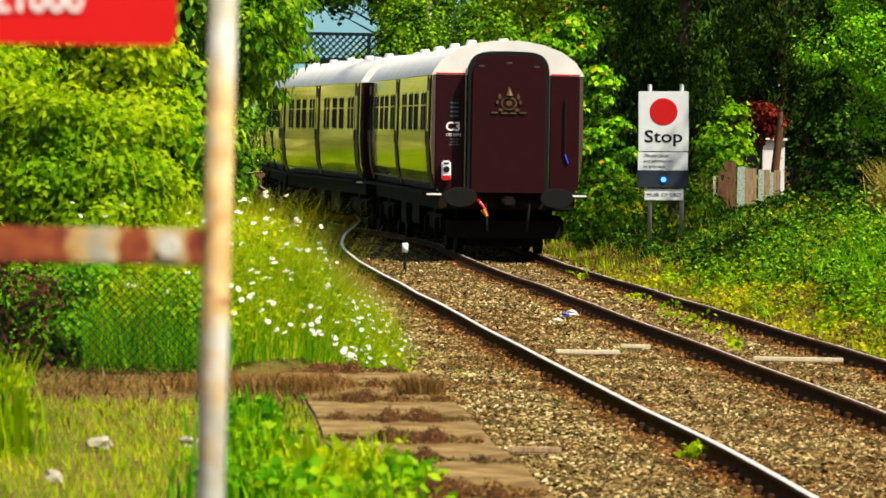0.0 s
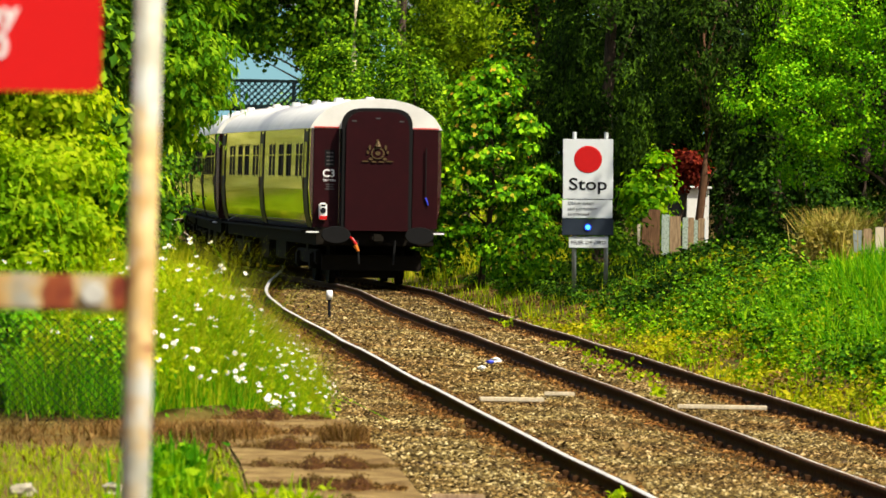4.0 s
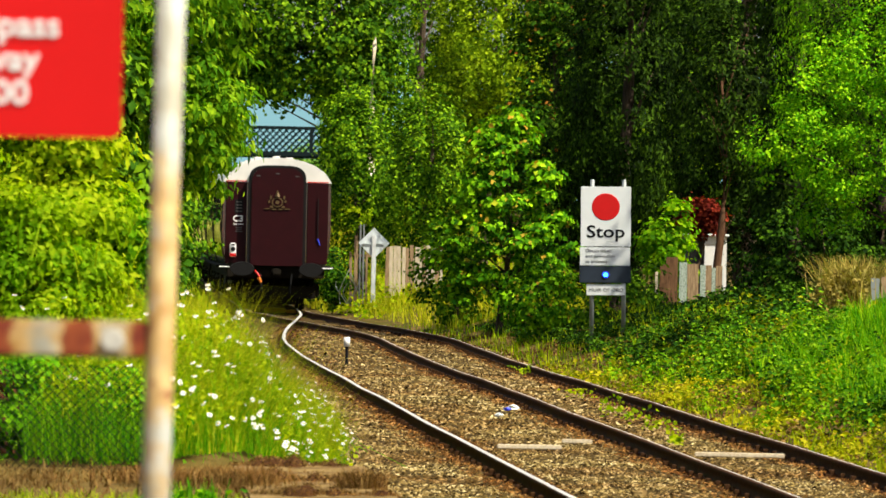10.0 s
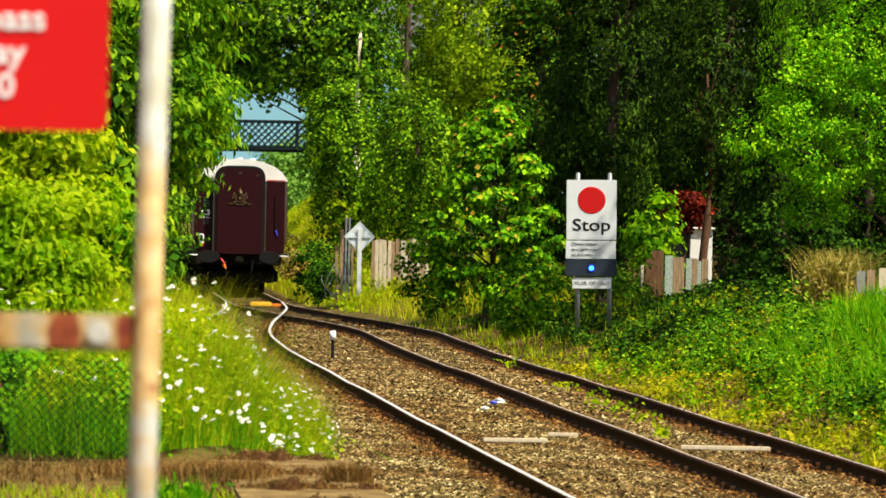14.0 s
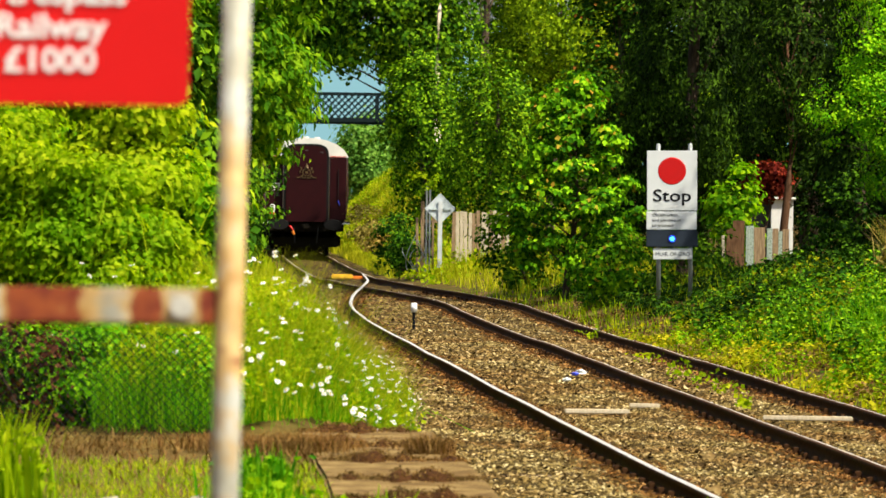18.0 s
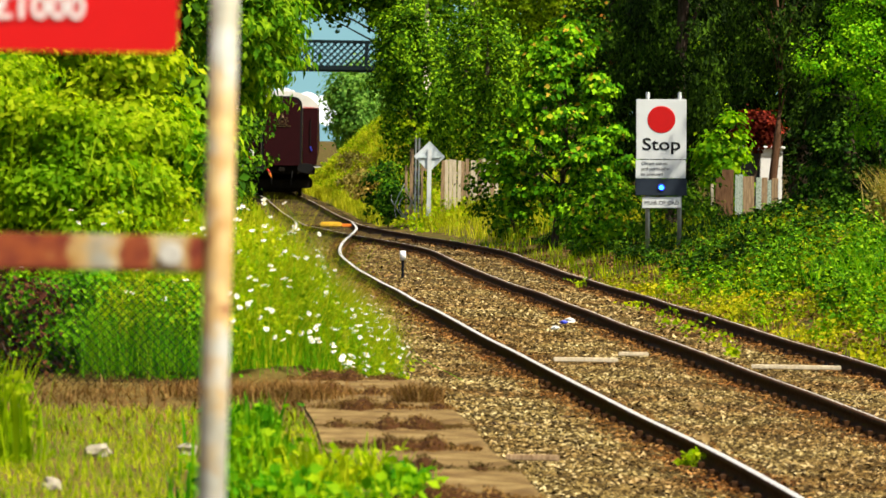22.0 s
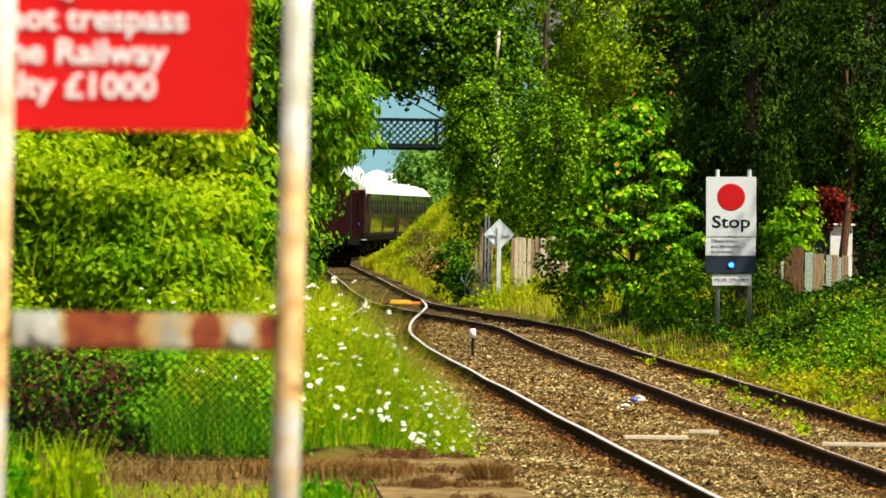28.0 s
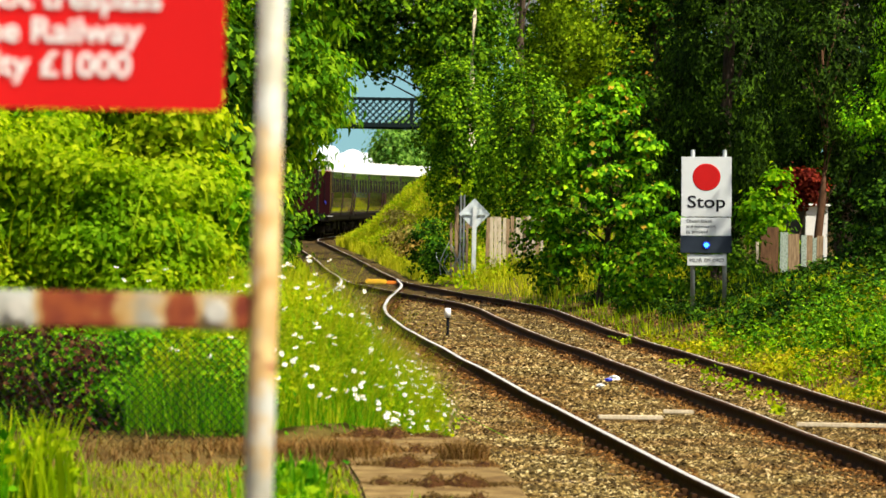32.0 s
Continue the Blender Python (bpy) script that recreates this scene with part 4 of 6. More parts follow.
tree_row([
    ("dark_leaved_shrub", "small purple-leaved shrub in front of the hedge", "shrub", "purple", (-3.05, 38.0, 0.45), [((0, 0, 0.55), (0.5, 0.2, 0.5), 50, 14, 0.12)], 0.05, 6, dict(trunk=0.015)),
    ("hedge_tree", "broad-leaved ash tree leaning over the line", "tree", "ash", (-4.8, 69, 0.3),
     [((0.2, 0, 4.9), (3.1, 2.6, 2.6), 560, 36, 0.22), ((0.35, 0, 1.7), (1.8, 2.6, 2.0), 300, 36, 0.2), ((1.25, 0, 3.9), (1.45, 2.0, 0.9), 130, 36, 0.2), ((2.15, 0, 3.5), (0.85, 1.5, 0.75), 120, 36, 0.17), ((2.3, 0, 3.0), (0.6, 1.5, 0.6), 70, 36, 0.15), ((1.6, 0, 6.6), (2.8, 2.4, 1.9), 300, 36, 0.22), ((-1.5, 1, 5), (3, 2.4, 3.2), 260, 36, 0.25)], 0.095, 7, dict(trunk=0.16, droop=1.6, limbs=30, long=2.4, fine=1.35, narrow=0.6, flat=0.45, shell=0.55)),
    ("hedge_tree", "broad-leaved hedgerow tree with a dense crown", "tree", "elm", (-5.6, 60, 0.3),
     [((0, 0, 3.6), (2.2, 2.0, 3.6), 420, 34, 0.22), ((1.0, -1, 2.0), (1.7, 1.6, 2.0), 260, 34, 0.18)], 0.11, 8, dict(trunk=0.14, droop=1.0, long=2.2, narrow=0.7, flat=0.45, shell=0.55)),
    ("lineside_shrub", "green shrub close beside the loop line", "shrub", "elm", (-4.05, 84, 0.3), [((0, 0, 1.4), (0.85, 2.0, 1.75), 260, 34, 0.16), ((0.6, 0, 2.0), (0.68, 1.5, 1.8), 200, 34, 0.14)], 0.07, 9, dict(trunk=0.04)),
    ("lineside_shrub", "green shrub beside the line past the points", "shrub", "hedge", (-6.3, 112, 0.3), [((0, 0, 2.0), (1.7, 3.0, 2.6), 320, 34, 0.25)], 0.11, 10, dict(trunk=0.06)),
    ("sycamore", "young sycamore with bright green leaves and yellow tips", "tree", "sycamore", (2.55, 119, 0.1),
     SYCAMORE, 0.13, 11, dict(trunk=0.07, droop=1.0, limbs=34, fine=0.8, narrow=0.8, shell=0.35, flat=0.3)),
    ("undergrowth_shrub", "dark green elder shrub below the trees", "shrub", "sycamore", (3.15, 112, 0.0), [((0, 0, 0.75), (0.8, 0.8, 1.0), 90, 28, 0.17)], 0.10, 12, dict(trunk=0.03)),
    ("undergrowth_shrub", "dark green elder shrub below the trees", "shrub", "elm", (4.7, 108, 0.2), [((0, 0, 0.5), (1.0, 0.8, 0.9), 90, 28, 0.17)], 0.09, 13, dict(trunk=0.03)),
    ("undergrowth_shrub", "dark shrub below the conifers", "shrub", "elm", (1.6, 127, 0.1), [((0, 0, 0.9), (0.9, 0.8, 1.2), 100, 28, 0.2)], 0.11, 14, dict(trunk=0.04)),
    ("birch", "drooping birch with fine hanging shoots", "tree", "birch", (-0.75, 164, 0.3),
     [((0, 0, 3.9), (1.35, 1.4, 2.5), 190, 60, 0.26), ((-0.45, 0, 5.0), (0.9, 1, 1.4), 80, 60, 0.24)], 0.10, 15, dict(trunk=0.12, hang=1.5)),
    ("birch", "dark drooping birch with fine hanging shoots", "tree", "birch", (1.15, 160, 0.3), [((0, 0, 4.0), (1.35, 1.4, 2.6), 210, 60, 0.26)], 0.10, 16, dict(trunk=0.12, hang=1.9)),
    ("tall_birch", "tall yellow-green birch above the other trees", "tree", "goldbirch", (3.2, 178, 0.3),
     [((0.2, 0, 8.8), (2.4, 1.8, 4.4), 460, 55, 0.32), ((-1.2, 0, 6.4), (1.1, 1.2, 2.2), 110, 55, 0.3)], 0.11, 17, dict(trunk=0.14, hang=1.5)),
    ("maple", "dark maple with reddish young leaves", "tree", "maple", (4.3, 146, 0.3),
     [((0, 0, 5.2), (1.25, 1.2, 2.9), 260, 34, 0.25), ((0.3, 0, 8.6), (1.4, 1.2, 2.0), 160, 34, 0.25), ((-0.4, 0, 2.6), (1.3, 1.1, 1.8), 130, 34, 0.25)], 0.12, 30, dict(trunk=0.14)),
    ("dark_tree", "dark spreading ash tree beside the footbridge", "tree", "elm", (-0.6, 196, 0.3),
     [((-2.6, 0, 9.4), (3.6, 2.5, 3.3), 620, 34, 0.36), ((-4.6, 0, 8.4), (1.7, 2, 2.2), 200, 34, 0.3), ((-0.6, 0, 7.2), (1.9, 2, 2.2), 200, 34, 0.3)], 0.17, 18, dict(trunk=0.24, droop=0.6, limbs=30)),
    # three unseen trees added to brighten the reflection in the coach side
    ("willow", "unseen pale yellow-green foliage added for the coach reflection", "tree", "reflectleaf", (-13.5, 178, 0.2), [((0, 0, 2.9), (4.5, 12, 3.4), 620, 34, 0.4)], 0.2, 19, dict(trunk=0.2, droop=0.6)),
    ("willow", "unseen pale yellow-green foliage added for the coach reflection", "tree", "reflectleaf", (-12.8, 236, 0.2), [((0, 0, 3.4), (3.6, 12, 4.2), 420, 34, 0.45)], 0.25, 77, dict(trunk=0.2, droop=0.6)),
    ("willow", "unseen pale yellow-green foliage added for the coach reflection", "tree", "reflectleaf", (-20, 215, 0.2), [((0, 0, 2.2), (5.5, 14, 2.8), 620, 34, 0.5)], 0.25, 75, dict(trunk=0.2, droop=0.6)),
    # added at the view's edge mainly to shade the bank; upper egg unseen
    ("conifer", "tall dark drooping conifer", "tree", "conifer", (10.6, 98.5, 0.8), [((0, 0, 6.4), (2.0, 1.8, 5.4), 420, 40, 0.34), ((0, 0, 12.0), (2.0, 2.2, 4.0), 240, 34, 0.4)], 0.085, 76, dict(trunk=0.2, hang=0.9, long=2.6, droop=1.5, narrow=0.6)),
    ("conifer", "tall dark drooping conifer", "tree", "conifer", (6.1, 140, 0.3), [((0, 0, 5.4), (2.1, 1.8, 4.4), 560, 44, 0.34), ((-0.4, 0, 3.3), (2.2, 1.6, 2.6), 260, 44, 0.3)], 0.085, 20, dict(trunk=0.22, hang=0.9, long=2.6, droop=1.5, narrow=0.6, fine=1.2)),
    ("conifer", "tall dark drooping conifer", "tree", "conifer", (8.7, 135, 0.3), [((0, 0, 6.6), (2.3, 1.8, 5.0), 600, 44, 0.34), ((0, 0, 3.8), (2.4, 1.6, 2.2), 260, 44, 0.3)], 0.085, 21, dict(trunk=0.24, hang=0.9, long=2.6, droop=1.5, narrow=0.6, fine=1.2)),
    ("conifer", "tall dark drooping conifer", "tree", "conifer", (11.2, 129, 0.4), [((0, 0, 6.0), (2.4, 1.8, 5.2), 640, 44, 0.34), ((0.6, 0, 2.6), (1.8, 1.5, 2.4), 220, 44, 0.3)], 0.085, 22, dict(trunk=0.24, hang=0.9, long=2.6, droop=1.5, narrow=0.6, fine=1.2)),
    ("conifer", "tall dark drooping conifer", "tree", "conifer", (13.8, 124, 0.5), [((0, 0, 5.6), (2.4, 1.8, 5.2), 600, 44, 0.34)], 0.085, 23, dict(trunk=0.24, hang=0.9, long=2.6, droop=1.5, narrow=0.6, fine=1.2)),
    # second egg: unseen crown top added to throw shade on the coach
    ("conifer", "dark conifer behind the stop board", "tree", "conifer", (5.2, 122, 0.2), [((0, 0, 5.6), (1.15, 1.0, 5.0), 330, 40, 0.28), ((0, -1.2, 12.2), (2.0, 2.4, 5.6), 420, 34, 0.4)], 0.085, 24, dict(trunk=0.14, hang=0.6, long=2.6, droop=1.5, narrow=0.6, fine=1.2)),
    # third egg: out of view, added to shade the ground below the trees
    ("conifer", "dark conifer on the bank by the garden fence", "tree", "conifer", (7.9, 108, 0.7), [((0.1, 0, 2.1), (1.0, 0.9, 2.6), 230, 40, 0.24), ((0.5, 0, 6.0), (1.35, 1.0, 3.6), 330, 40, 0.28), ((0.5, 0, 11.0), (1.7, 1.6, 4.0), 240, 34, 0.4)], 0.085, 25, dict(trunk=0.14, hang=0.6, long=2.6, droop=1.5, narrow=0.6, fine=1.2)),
    ("bright_shrub", "bright green hawthorn shrub above the bank", "shrub", "hawthorn", (8.15, 88, 0.9),
     [((0.3, 0, 3.0), (1.6, 1.5, 1.6), 240, 40, 0.13), ((1.2, 0, 3.8), (1.4, 1.4, 1.9), 190, 40, 0.13), ((-1.0, 0, 2.6), (1.1, 1.0, 0.85), 80, 40, 0.12), ((-1.9, 0, 2.75), (0.65, 0.8, 0.6), 36, 40, 0.11), ((0.7, 0, 4.8), (1.5, 1.3, 1.3), 130, 40, 0.13), ((1.6, 0, 1.9), (0.9, 0.9, 0.9), 50, 40, 0.12), ((-1.35, -0.2, 3.3), (0.75, 0.8, 0.8), 50, 40, 0.12), ((-0.75, 0, 4.2), (0.8, 0.8, 0.8), 55, 40, 0.12), ((-1.1, 0, 1.8), (0.7, 0.7, 0.5), 36, 40, 0.12)], 0.055, 26, dict(trunk=0.07, limbs=30, shell=0.55, floor=1.05, flat=0.8)),
    # painted-dark shrub fills the shaded hollow under the hawthorn
    ("undergrowth_shrub", "shrub below the hawthorn, shade put in its leaf colour", "shrub", "shadeivy", (7.35, 94, 0.9), [((0, 0, 0.8), (1.5, 0.9, 1.0), 150, 34, 0.15)], 0.08, 73, dict(trunk=0.03)),
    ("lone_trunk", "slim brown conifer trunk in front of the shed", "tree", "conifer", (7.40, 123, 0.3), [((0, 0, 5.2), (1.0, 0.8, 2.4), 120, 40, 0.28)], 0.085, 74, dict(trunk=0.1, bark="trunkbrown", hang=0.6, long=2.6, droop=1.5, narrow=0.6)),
    ("larch", "tree with long bright hanging sprays above the bank", "tree", "spray", (9.4, 105, 0.8),
     [((-0.3, 0, 6.0), (1.9, 1.0, 1.2), 75, 60, 0.22), ((0.3, 0, 4.4), (1.2, 0.9, 1.0), 30, 50, 0.2)], 0.06, 31, dict(trunk=0.12, hang=2.2, long=2.6, droop=2.0, narrow=0.6)),
    ("lime_shrub", "sunlit yellow-green shrub by the garden fence", "shrub", "lime", (5.75, 113.5, 0.4), [((0, 0, 1.5), (0.55, 0.5, 1.2), 60, 26, 0.15)], 0.12, 27, dict(trunk=0.03)),
    ("cutting_shrub", "small green shrub on the cutting side", "shrub", "ivy", (-1.75, 157, 0.2), [((0, 0, 0.6), (0.6, 0.8, 0.8), 50, 28, 0.16)], 0.1, 33, dict(trunk=0.02, group="shrubs on the cutting")),
    ("cutting_shrub", "low russet shrub on the cutting side", "shrub", "bracken", (-2.5, 172, 0.5), [((0, 0, 0.3), (0.45, 0.8, 0.4), 36, 24, 0.15)], 0.1, 34, dict(trunk=0.02, group="shrubs on the cutting")),
    ("cutting_shrub", "russet-tipped shrub on the cutting side", "shrub", "bracken", (-2.9, 182, 0.7), [((0, 0, 0.5), (0.6, 0.9, 0.6), 40, 24, 0.18)], 0.08, 35, dict(trunk=0.02, group="shrubs on the cutting")),
    ("cutting_shrub", "small green shrub by the slat fence", "shrub", "ivy", (-1.35, 150, 0.1), [((0, 0, 0.45), (0.4, 0.5, 0.6), 36, 26, 0.14)], 0.09, 36, dict(trunk=0.02, group="shrubs on the cutting")),
    ("fence_creeper", "sprig of climbing leaves on the slat fence", "creeper", "hedge", (-0.78, 150.6, 0.3), [((0, 0, 2.2), (0.3, 0.15, 0.3), 16, 10, 0.08)], 0.09, 32, dict(trunk=0.012)),
    ("copper_bush", "dark red copper-leaved bush behind the shed", "shrub", "copper", (7.1, 124.5, 0.4), [((0.0, 0, 2.2), (0.42, 0.4, 0.42), 60, 30, 0.12)], 0.1, 28, dict(trunk=0.05)),
    ("garden_tree", "sunlit garden tree seen through the conifers", "tree", "lime", (8.6, 165, 0.3), [((0, 0, 4.0), (1.5, 1.5, 3.0), 200, 30, 0.3)], 0.15, 29, dict(trunk=0.1)),
])
stub = thing("dead_trunk", pose(-0.62, 194, 0.35), "pale broken dead trunk among the trees", "tree")
part("trunk", tube([(0, 0, -0.3), (0.05, 0, 3.0), (-0.04, 0, 6.0), (0.02, 0, 8.1), (0.06, 0, 8.5)], [0.17, 0.14, 0.11, 0.085, 0.03], 9), M["palewood"], stub, "bleached bare wood", True)
# left-hand and bank-top hedge entries: unseen, added to colour the coach reflection
for k, (x, y, w, h, mat) in enumerate(((-6.2, 395, 1.7, 6.6, "farleaf"), (-5.9, 360, 1.5, 6.9, "farleaf"), (-3.6, 380, 1.8, 7.5, "farleaf"), (-1.0, 370, 2.4, 7, "farleaf"), (3, 380, 4, 9, "farleaf"), (-14, 300, 2.6, 10, "elm"), (-27, 262, 4.5, 3.6, "hedge"), (-25, 325, 6, 6, "hedge"), (-19, 390, 5, 9, "farleaf"), (-32, 225, 5, 3.6, "hedge"), (-33, 285, 6, 4, "hedge"), (-30, 400, 8, 10, "farleaf"), (1.5, 300, 3, 7, "hedge"), (4, 330, 4, 8, "hedge"), (-0.5, 348, 2.2, 6, "farleaf"), (-17, 262, 4, 5, "hedge"),
                                       (9, 300, 4, 11, "farleaf"), (15, 240, 5, 12, "elm"), (18, 180, 5, 12, "elm"), (15, 150, 4, 12, "conifer"), (-30, 150, 4, 4, "hedge"), (-12, 92, 2.8, 8, "elm"),
                                       # entries at y 95 to 102: out of view, added to shade the bank
                                       (4, 215, 3.5, 13, "elm"), (9, 205, 4, 13, "elm"), (9.5, 196, 3, 12, "elm"), (12.5, 102, 2.4, 14, "conifer"), (12.0, 95, 2.2, 13.5, "elm"), (14.5, 99, 2.6, 10, "elm"), (12.5, 190, 4, 17, "elm"), (17, 165, 4, 16, "elm"), (8, 225, 5, 18, "elm"), (1.2, 212, 2.8, 17, "elm"), (1, 240, 4, 14, "elm"), (12, 150, 3, 15, "conifer"))):
    far = y > 280
    tree("woodland_tree", "leafy tree in the woods and unseen filling behind the line", "tree", M[mat], (x, y, 0.2),
         [((0, 0, h * 0.58), (w, w, h * 0.46), int(110 + 40 * w), 30, 0.42 if not far else 0.5)], 0.24 if far else 0.2, 60 + k, trunk=0.2, group="woods behind the line")


def spread(rng, n, y0, y1, lo, hi):
    y = rng.uniform(y0, y1, n)
    a, b = lo(y), hi(y)
    x = a + (b - a) * rng.random(n)
    return x, y


def right_rail(y):
    return main_x(y) + GAUGE


def loop_left(y):
    return np.where(y < 140, loop_x(np.clip(y, -30, 147)), main_x(y)) - GAUGE


def verge_edge(y):
    """Where the tall verge growth ends beside the loop line."""
    y = np.asarray(y, float)
    return np.minimum(-0.47 - 0.58 * (1 - step(39, 47, y)) - 0.3 * (1 - step(37.6, 39.6, y)), loop_x(np.clip(y, -30, 147)) - 0.42 - 0.5 * step(95, 105, y)) - 0.12 * (1 - step(38, 43, y)) + 0.1 * np.sin(y * 2.1) * np.sin(y * 0.83)


def verge_z(x, y):
    return np.maximum(ground_z(x, y), np.where((y < PLATFORM_END) & (x < edge_x(y)), PLATFORM_TOP - 0.04, -1.0))


def verge_tall(x, y):
    """How tall the verge growth stands, in metres: a mound that falls off to the line and with the distance."""
    d = verge_edge(y) - x
    return (0.30 + 0.70 * np.sqrt(np.clip(d / 0.5, 0, 1))) * (1 - 0.24 * step(44, 62, y) - 0.2 * step(66, 90, y)) * (0.55 + 0.45 * step(37.8, 41.5, y))


def stuff(name, me, label, category):
    return tagged(new(name, me), label, category, kind="stuff")


def plant_banks():
    rng = np.random.default_rng(40)
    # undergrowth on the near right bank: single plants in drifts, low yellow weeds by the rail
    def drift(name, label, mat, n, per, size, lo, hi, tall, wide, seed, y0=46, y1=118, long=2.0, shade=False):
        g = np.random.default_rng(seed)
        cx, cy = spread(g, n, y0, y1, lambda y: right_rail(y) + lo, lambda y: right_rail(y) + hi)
        # bright plants thinned where dark-painted leaves stand in for shade
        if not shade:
            outside_painted_shade = (cx < 4.6) | (cy < 84) | (g.random(n) < 0.12)
            cx, cy, n = cx[outside_painted_shade], cy[outside_painted_shade], int(outside_painted_shade.sum())
        wave = 0.5 + 0.5 * np.sin(cx * 1.9 + seed) * np.sin(cy * 0.55 + seed * 2)
        keep = g.random(n) < 0.12 + 0.88 * wave
        cx, cy, wave = cx[keep], cy[keep], wave[keep]
        n = len(cx)
        h = tall * (0.35 + 0.65 * g.random(n)) * (0.2 + 1.05 * wave) * (1 - 0.6 * step(93, 104, cy)) * np.where((cx > 4.0) & (cx < 6.9) & (cy > 86), 0.3, 1.0) * np.where((cx > 6.3) & (cy < 90), 0.25, 1.0)
        off = g.normal(0, 1, (n, per, 3))
        off /= np.linalg.norm(off, axis=2, keepdims=True)
        rad = g.random((n, per, 1)) ** 0.4
        p = np.stack([cx, cy, ground_z(cx, cy)], 1)[:, None, :] + off * rad * np.stack([np.full(n, wide), np.full(n, wide), h], 1)[:, None, :]
        p[:, :, 2] += (h * 0.35)[:, None]
        gz = ground_z(p[:, :, 0], p[:, :, 1])
        p[:, :, 2] = np.maximum(p[:, :, 2], gz + 0.01)
        p, o = p.reshape(-1, 3), off.reshape(-1, 3)
        ok = (p[:, 0] - right_rail(p[:, 1])) > 0.3
        stuff(name, leaf_mesh(name, p[ok], size, mat, g, long=long, out=o[ok] + [0, 0, 0.3]), label, "undergrowth")
    drift("bank_brambles", "dark green brambles covering the railway bank", M["ivy"], 1000, 80, 0.06, 1.6, 6.5, 0.62, 0.24, 1, y1=98)
    drift("dark_ivy", "ivy and undergrowth below the trees, shade put in the colour", M["shadeivy"], 1500, 90, 0.06, 1.8, 6.5, 0.75, 0.26, 9, 84, 124, shade=True)
    drift("bank_nettles", "green nettles in drifts on the railway bank", M["nettle"], 800, 105, 0.052, 1.3, 6.0, 0.95, 0.2, 2, y1=93)
    drift("yellow_weeds", "low yellow-green weeds beside the rail", M["yellowweed"], 900, 44, 0.05, 0.55, 3.2, 0.3, 0.2, 3, y1=93)
    drift("russet_weeds", "low russet and straw-coloured dead weeds beside the rail", M["deadweed"], 900, 40, 0.045, 0.5, 3.2, 0.18, 0.22, 5, y0=60, y1=124)
    drift("low_weeds", "low bright green weeds beside the rail", M["lime"], 520, 60, 0.045, 0.9, 4.6, 0.5, 0.16, 4, y1=92)
    g = np.random.default_rng(77)
    xy = np.stack([7.15 + g.normal(0, 0.2, 1500), 84.3 + g.normal(0, 0.7, 1500)], 1)
    stuff("dead_bracken", blades("dead_bracken", xy, ground_z(xy[:, 0], xy[:, 1]), 0.72, 0.009, M["bracken"], g, 1.1), "mound of dead straw-brown bracken on the bank", "bracken")
    Q = np.stack([7.05 + g.normal(0, 0.25, 2600), 84.0 + g.normal(0, 0.6, 2600), 1.0 + g.random(2600) ** 0.7 * 0.72], 1)
    Q[:, 2] -= 0.9 * (Q[:, 0] - 7.05) ** 2
    stuff("bracken_leaves", leaf_mesh("bracken_leaves", Q, 0.06, M["bracken"], g, long=2.4), "curled russet fronds in the bracken mound", "bracken")
    # low ground cover on the bank
    x, y = spread(rng, 11000, 40, 96, lambda y: right_rail(y) + 0.55, lambda y: right_rail(y) + 4.5)
    keep = rng.random(len(x)) < 0.35 + 0.65 * np.sin(x * 2.3) * np.sin(y * 0.9 + x)
    x, y = x[keep], y[keep]
    stuff("ground_weeds", leaf_mesh("ground_weeds", np.stack([x, y, ground_z(x, y) + 0.16 * rng.random(len(x)) ** 2], 1), 0.07, M["yellowweed"], rng, long=2.0), "creeping yellow-green ground cover on the bank", "undergrowth")
    # grass on both banks
    x, y = spread(rng, 4500, 40, 130, lambda y: right_rail(y) + 0.6, lambda y: right_rail(y) + 3.5)
    stuff("bank_grass", blades("bank_grass", np.stack([x, y], 1), ground_z(x, y), 0.2, 0.01, M["hedge"], rng, 0.7), "bright green grass on the bank", "grass")
    x, y = spread(rng, 12000, 56, 78, lambda y: right_rail(y) + 1.9, lambda y: right_rail(y) + 4.8)
    stuff("long_grass", blades("long_grass", np.stack([x, y], 1), ground_z(x, y), 0.42, 0.009, M["grass"], rng, 0.9), "long fresh green grass on the bank", "grass")
    x, y = spread(rng, 50000, 125, 330, lambda y: right_rail(y) + 0.9 + 0.8 * (y < 152), lambda y: right_rail(y) + 9)
    stuff("far_bank_grass", blades("far_bank_grass", np.stack([x, y], 1), ground_z(x, y), 0.42, 0.011, M["hay"], rng, 0.8), "yellow-green seeding grass on the cutting side", "grass")
    P = np.stack([*spread(rng, 26000, 140, 330, lambda y: right_rail(y) + 1.3, lambda y: right_rail(y) + 9), np.zeros(26000)], 1)
    P[:, 2] = ground_z(P[:, 0], P[:, 1]) + rng.random(26000) ** 2 * 0.5
    stuff("far_bank_weeds", leaf_mesh("far_bank_weeds", P, 0.10, M["hedge"], rng, long=2.2), "leafy weeds on the cutting side", "undergrowth")
    # arching shoots over the hedge and at its foot
    x, y = rng.uniform(-4.9, -1.75, 220), rng.uniform(38.4, 41.5, 220)
    z = 0.5 + rng.random(220) * np.where(y < 39.3, 0.7, 1.7)
    stuff("hedge_shoots", blades("hedge_shoots", np.stack([x, y], 1), z, 0.4, 0.005, M["hedge"], rng, 1.8), "long arching yellow-green shoots over the hedge", "shoots")
    # left verge: grass with daisies
    wide = lambda y: verge_edge(y) - 1.05 - 1.0 * step(41, 46, y)
    x, y = spread(rng, 40000, 37.9, 62, wide, verge_edge)
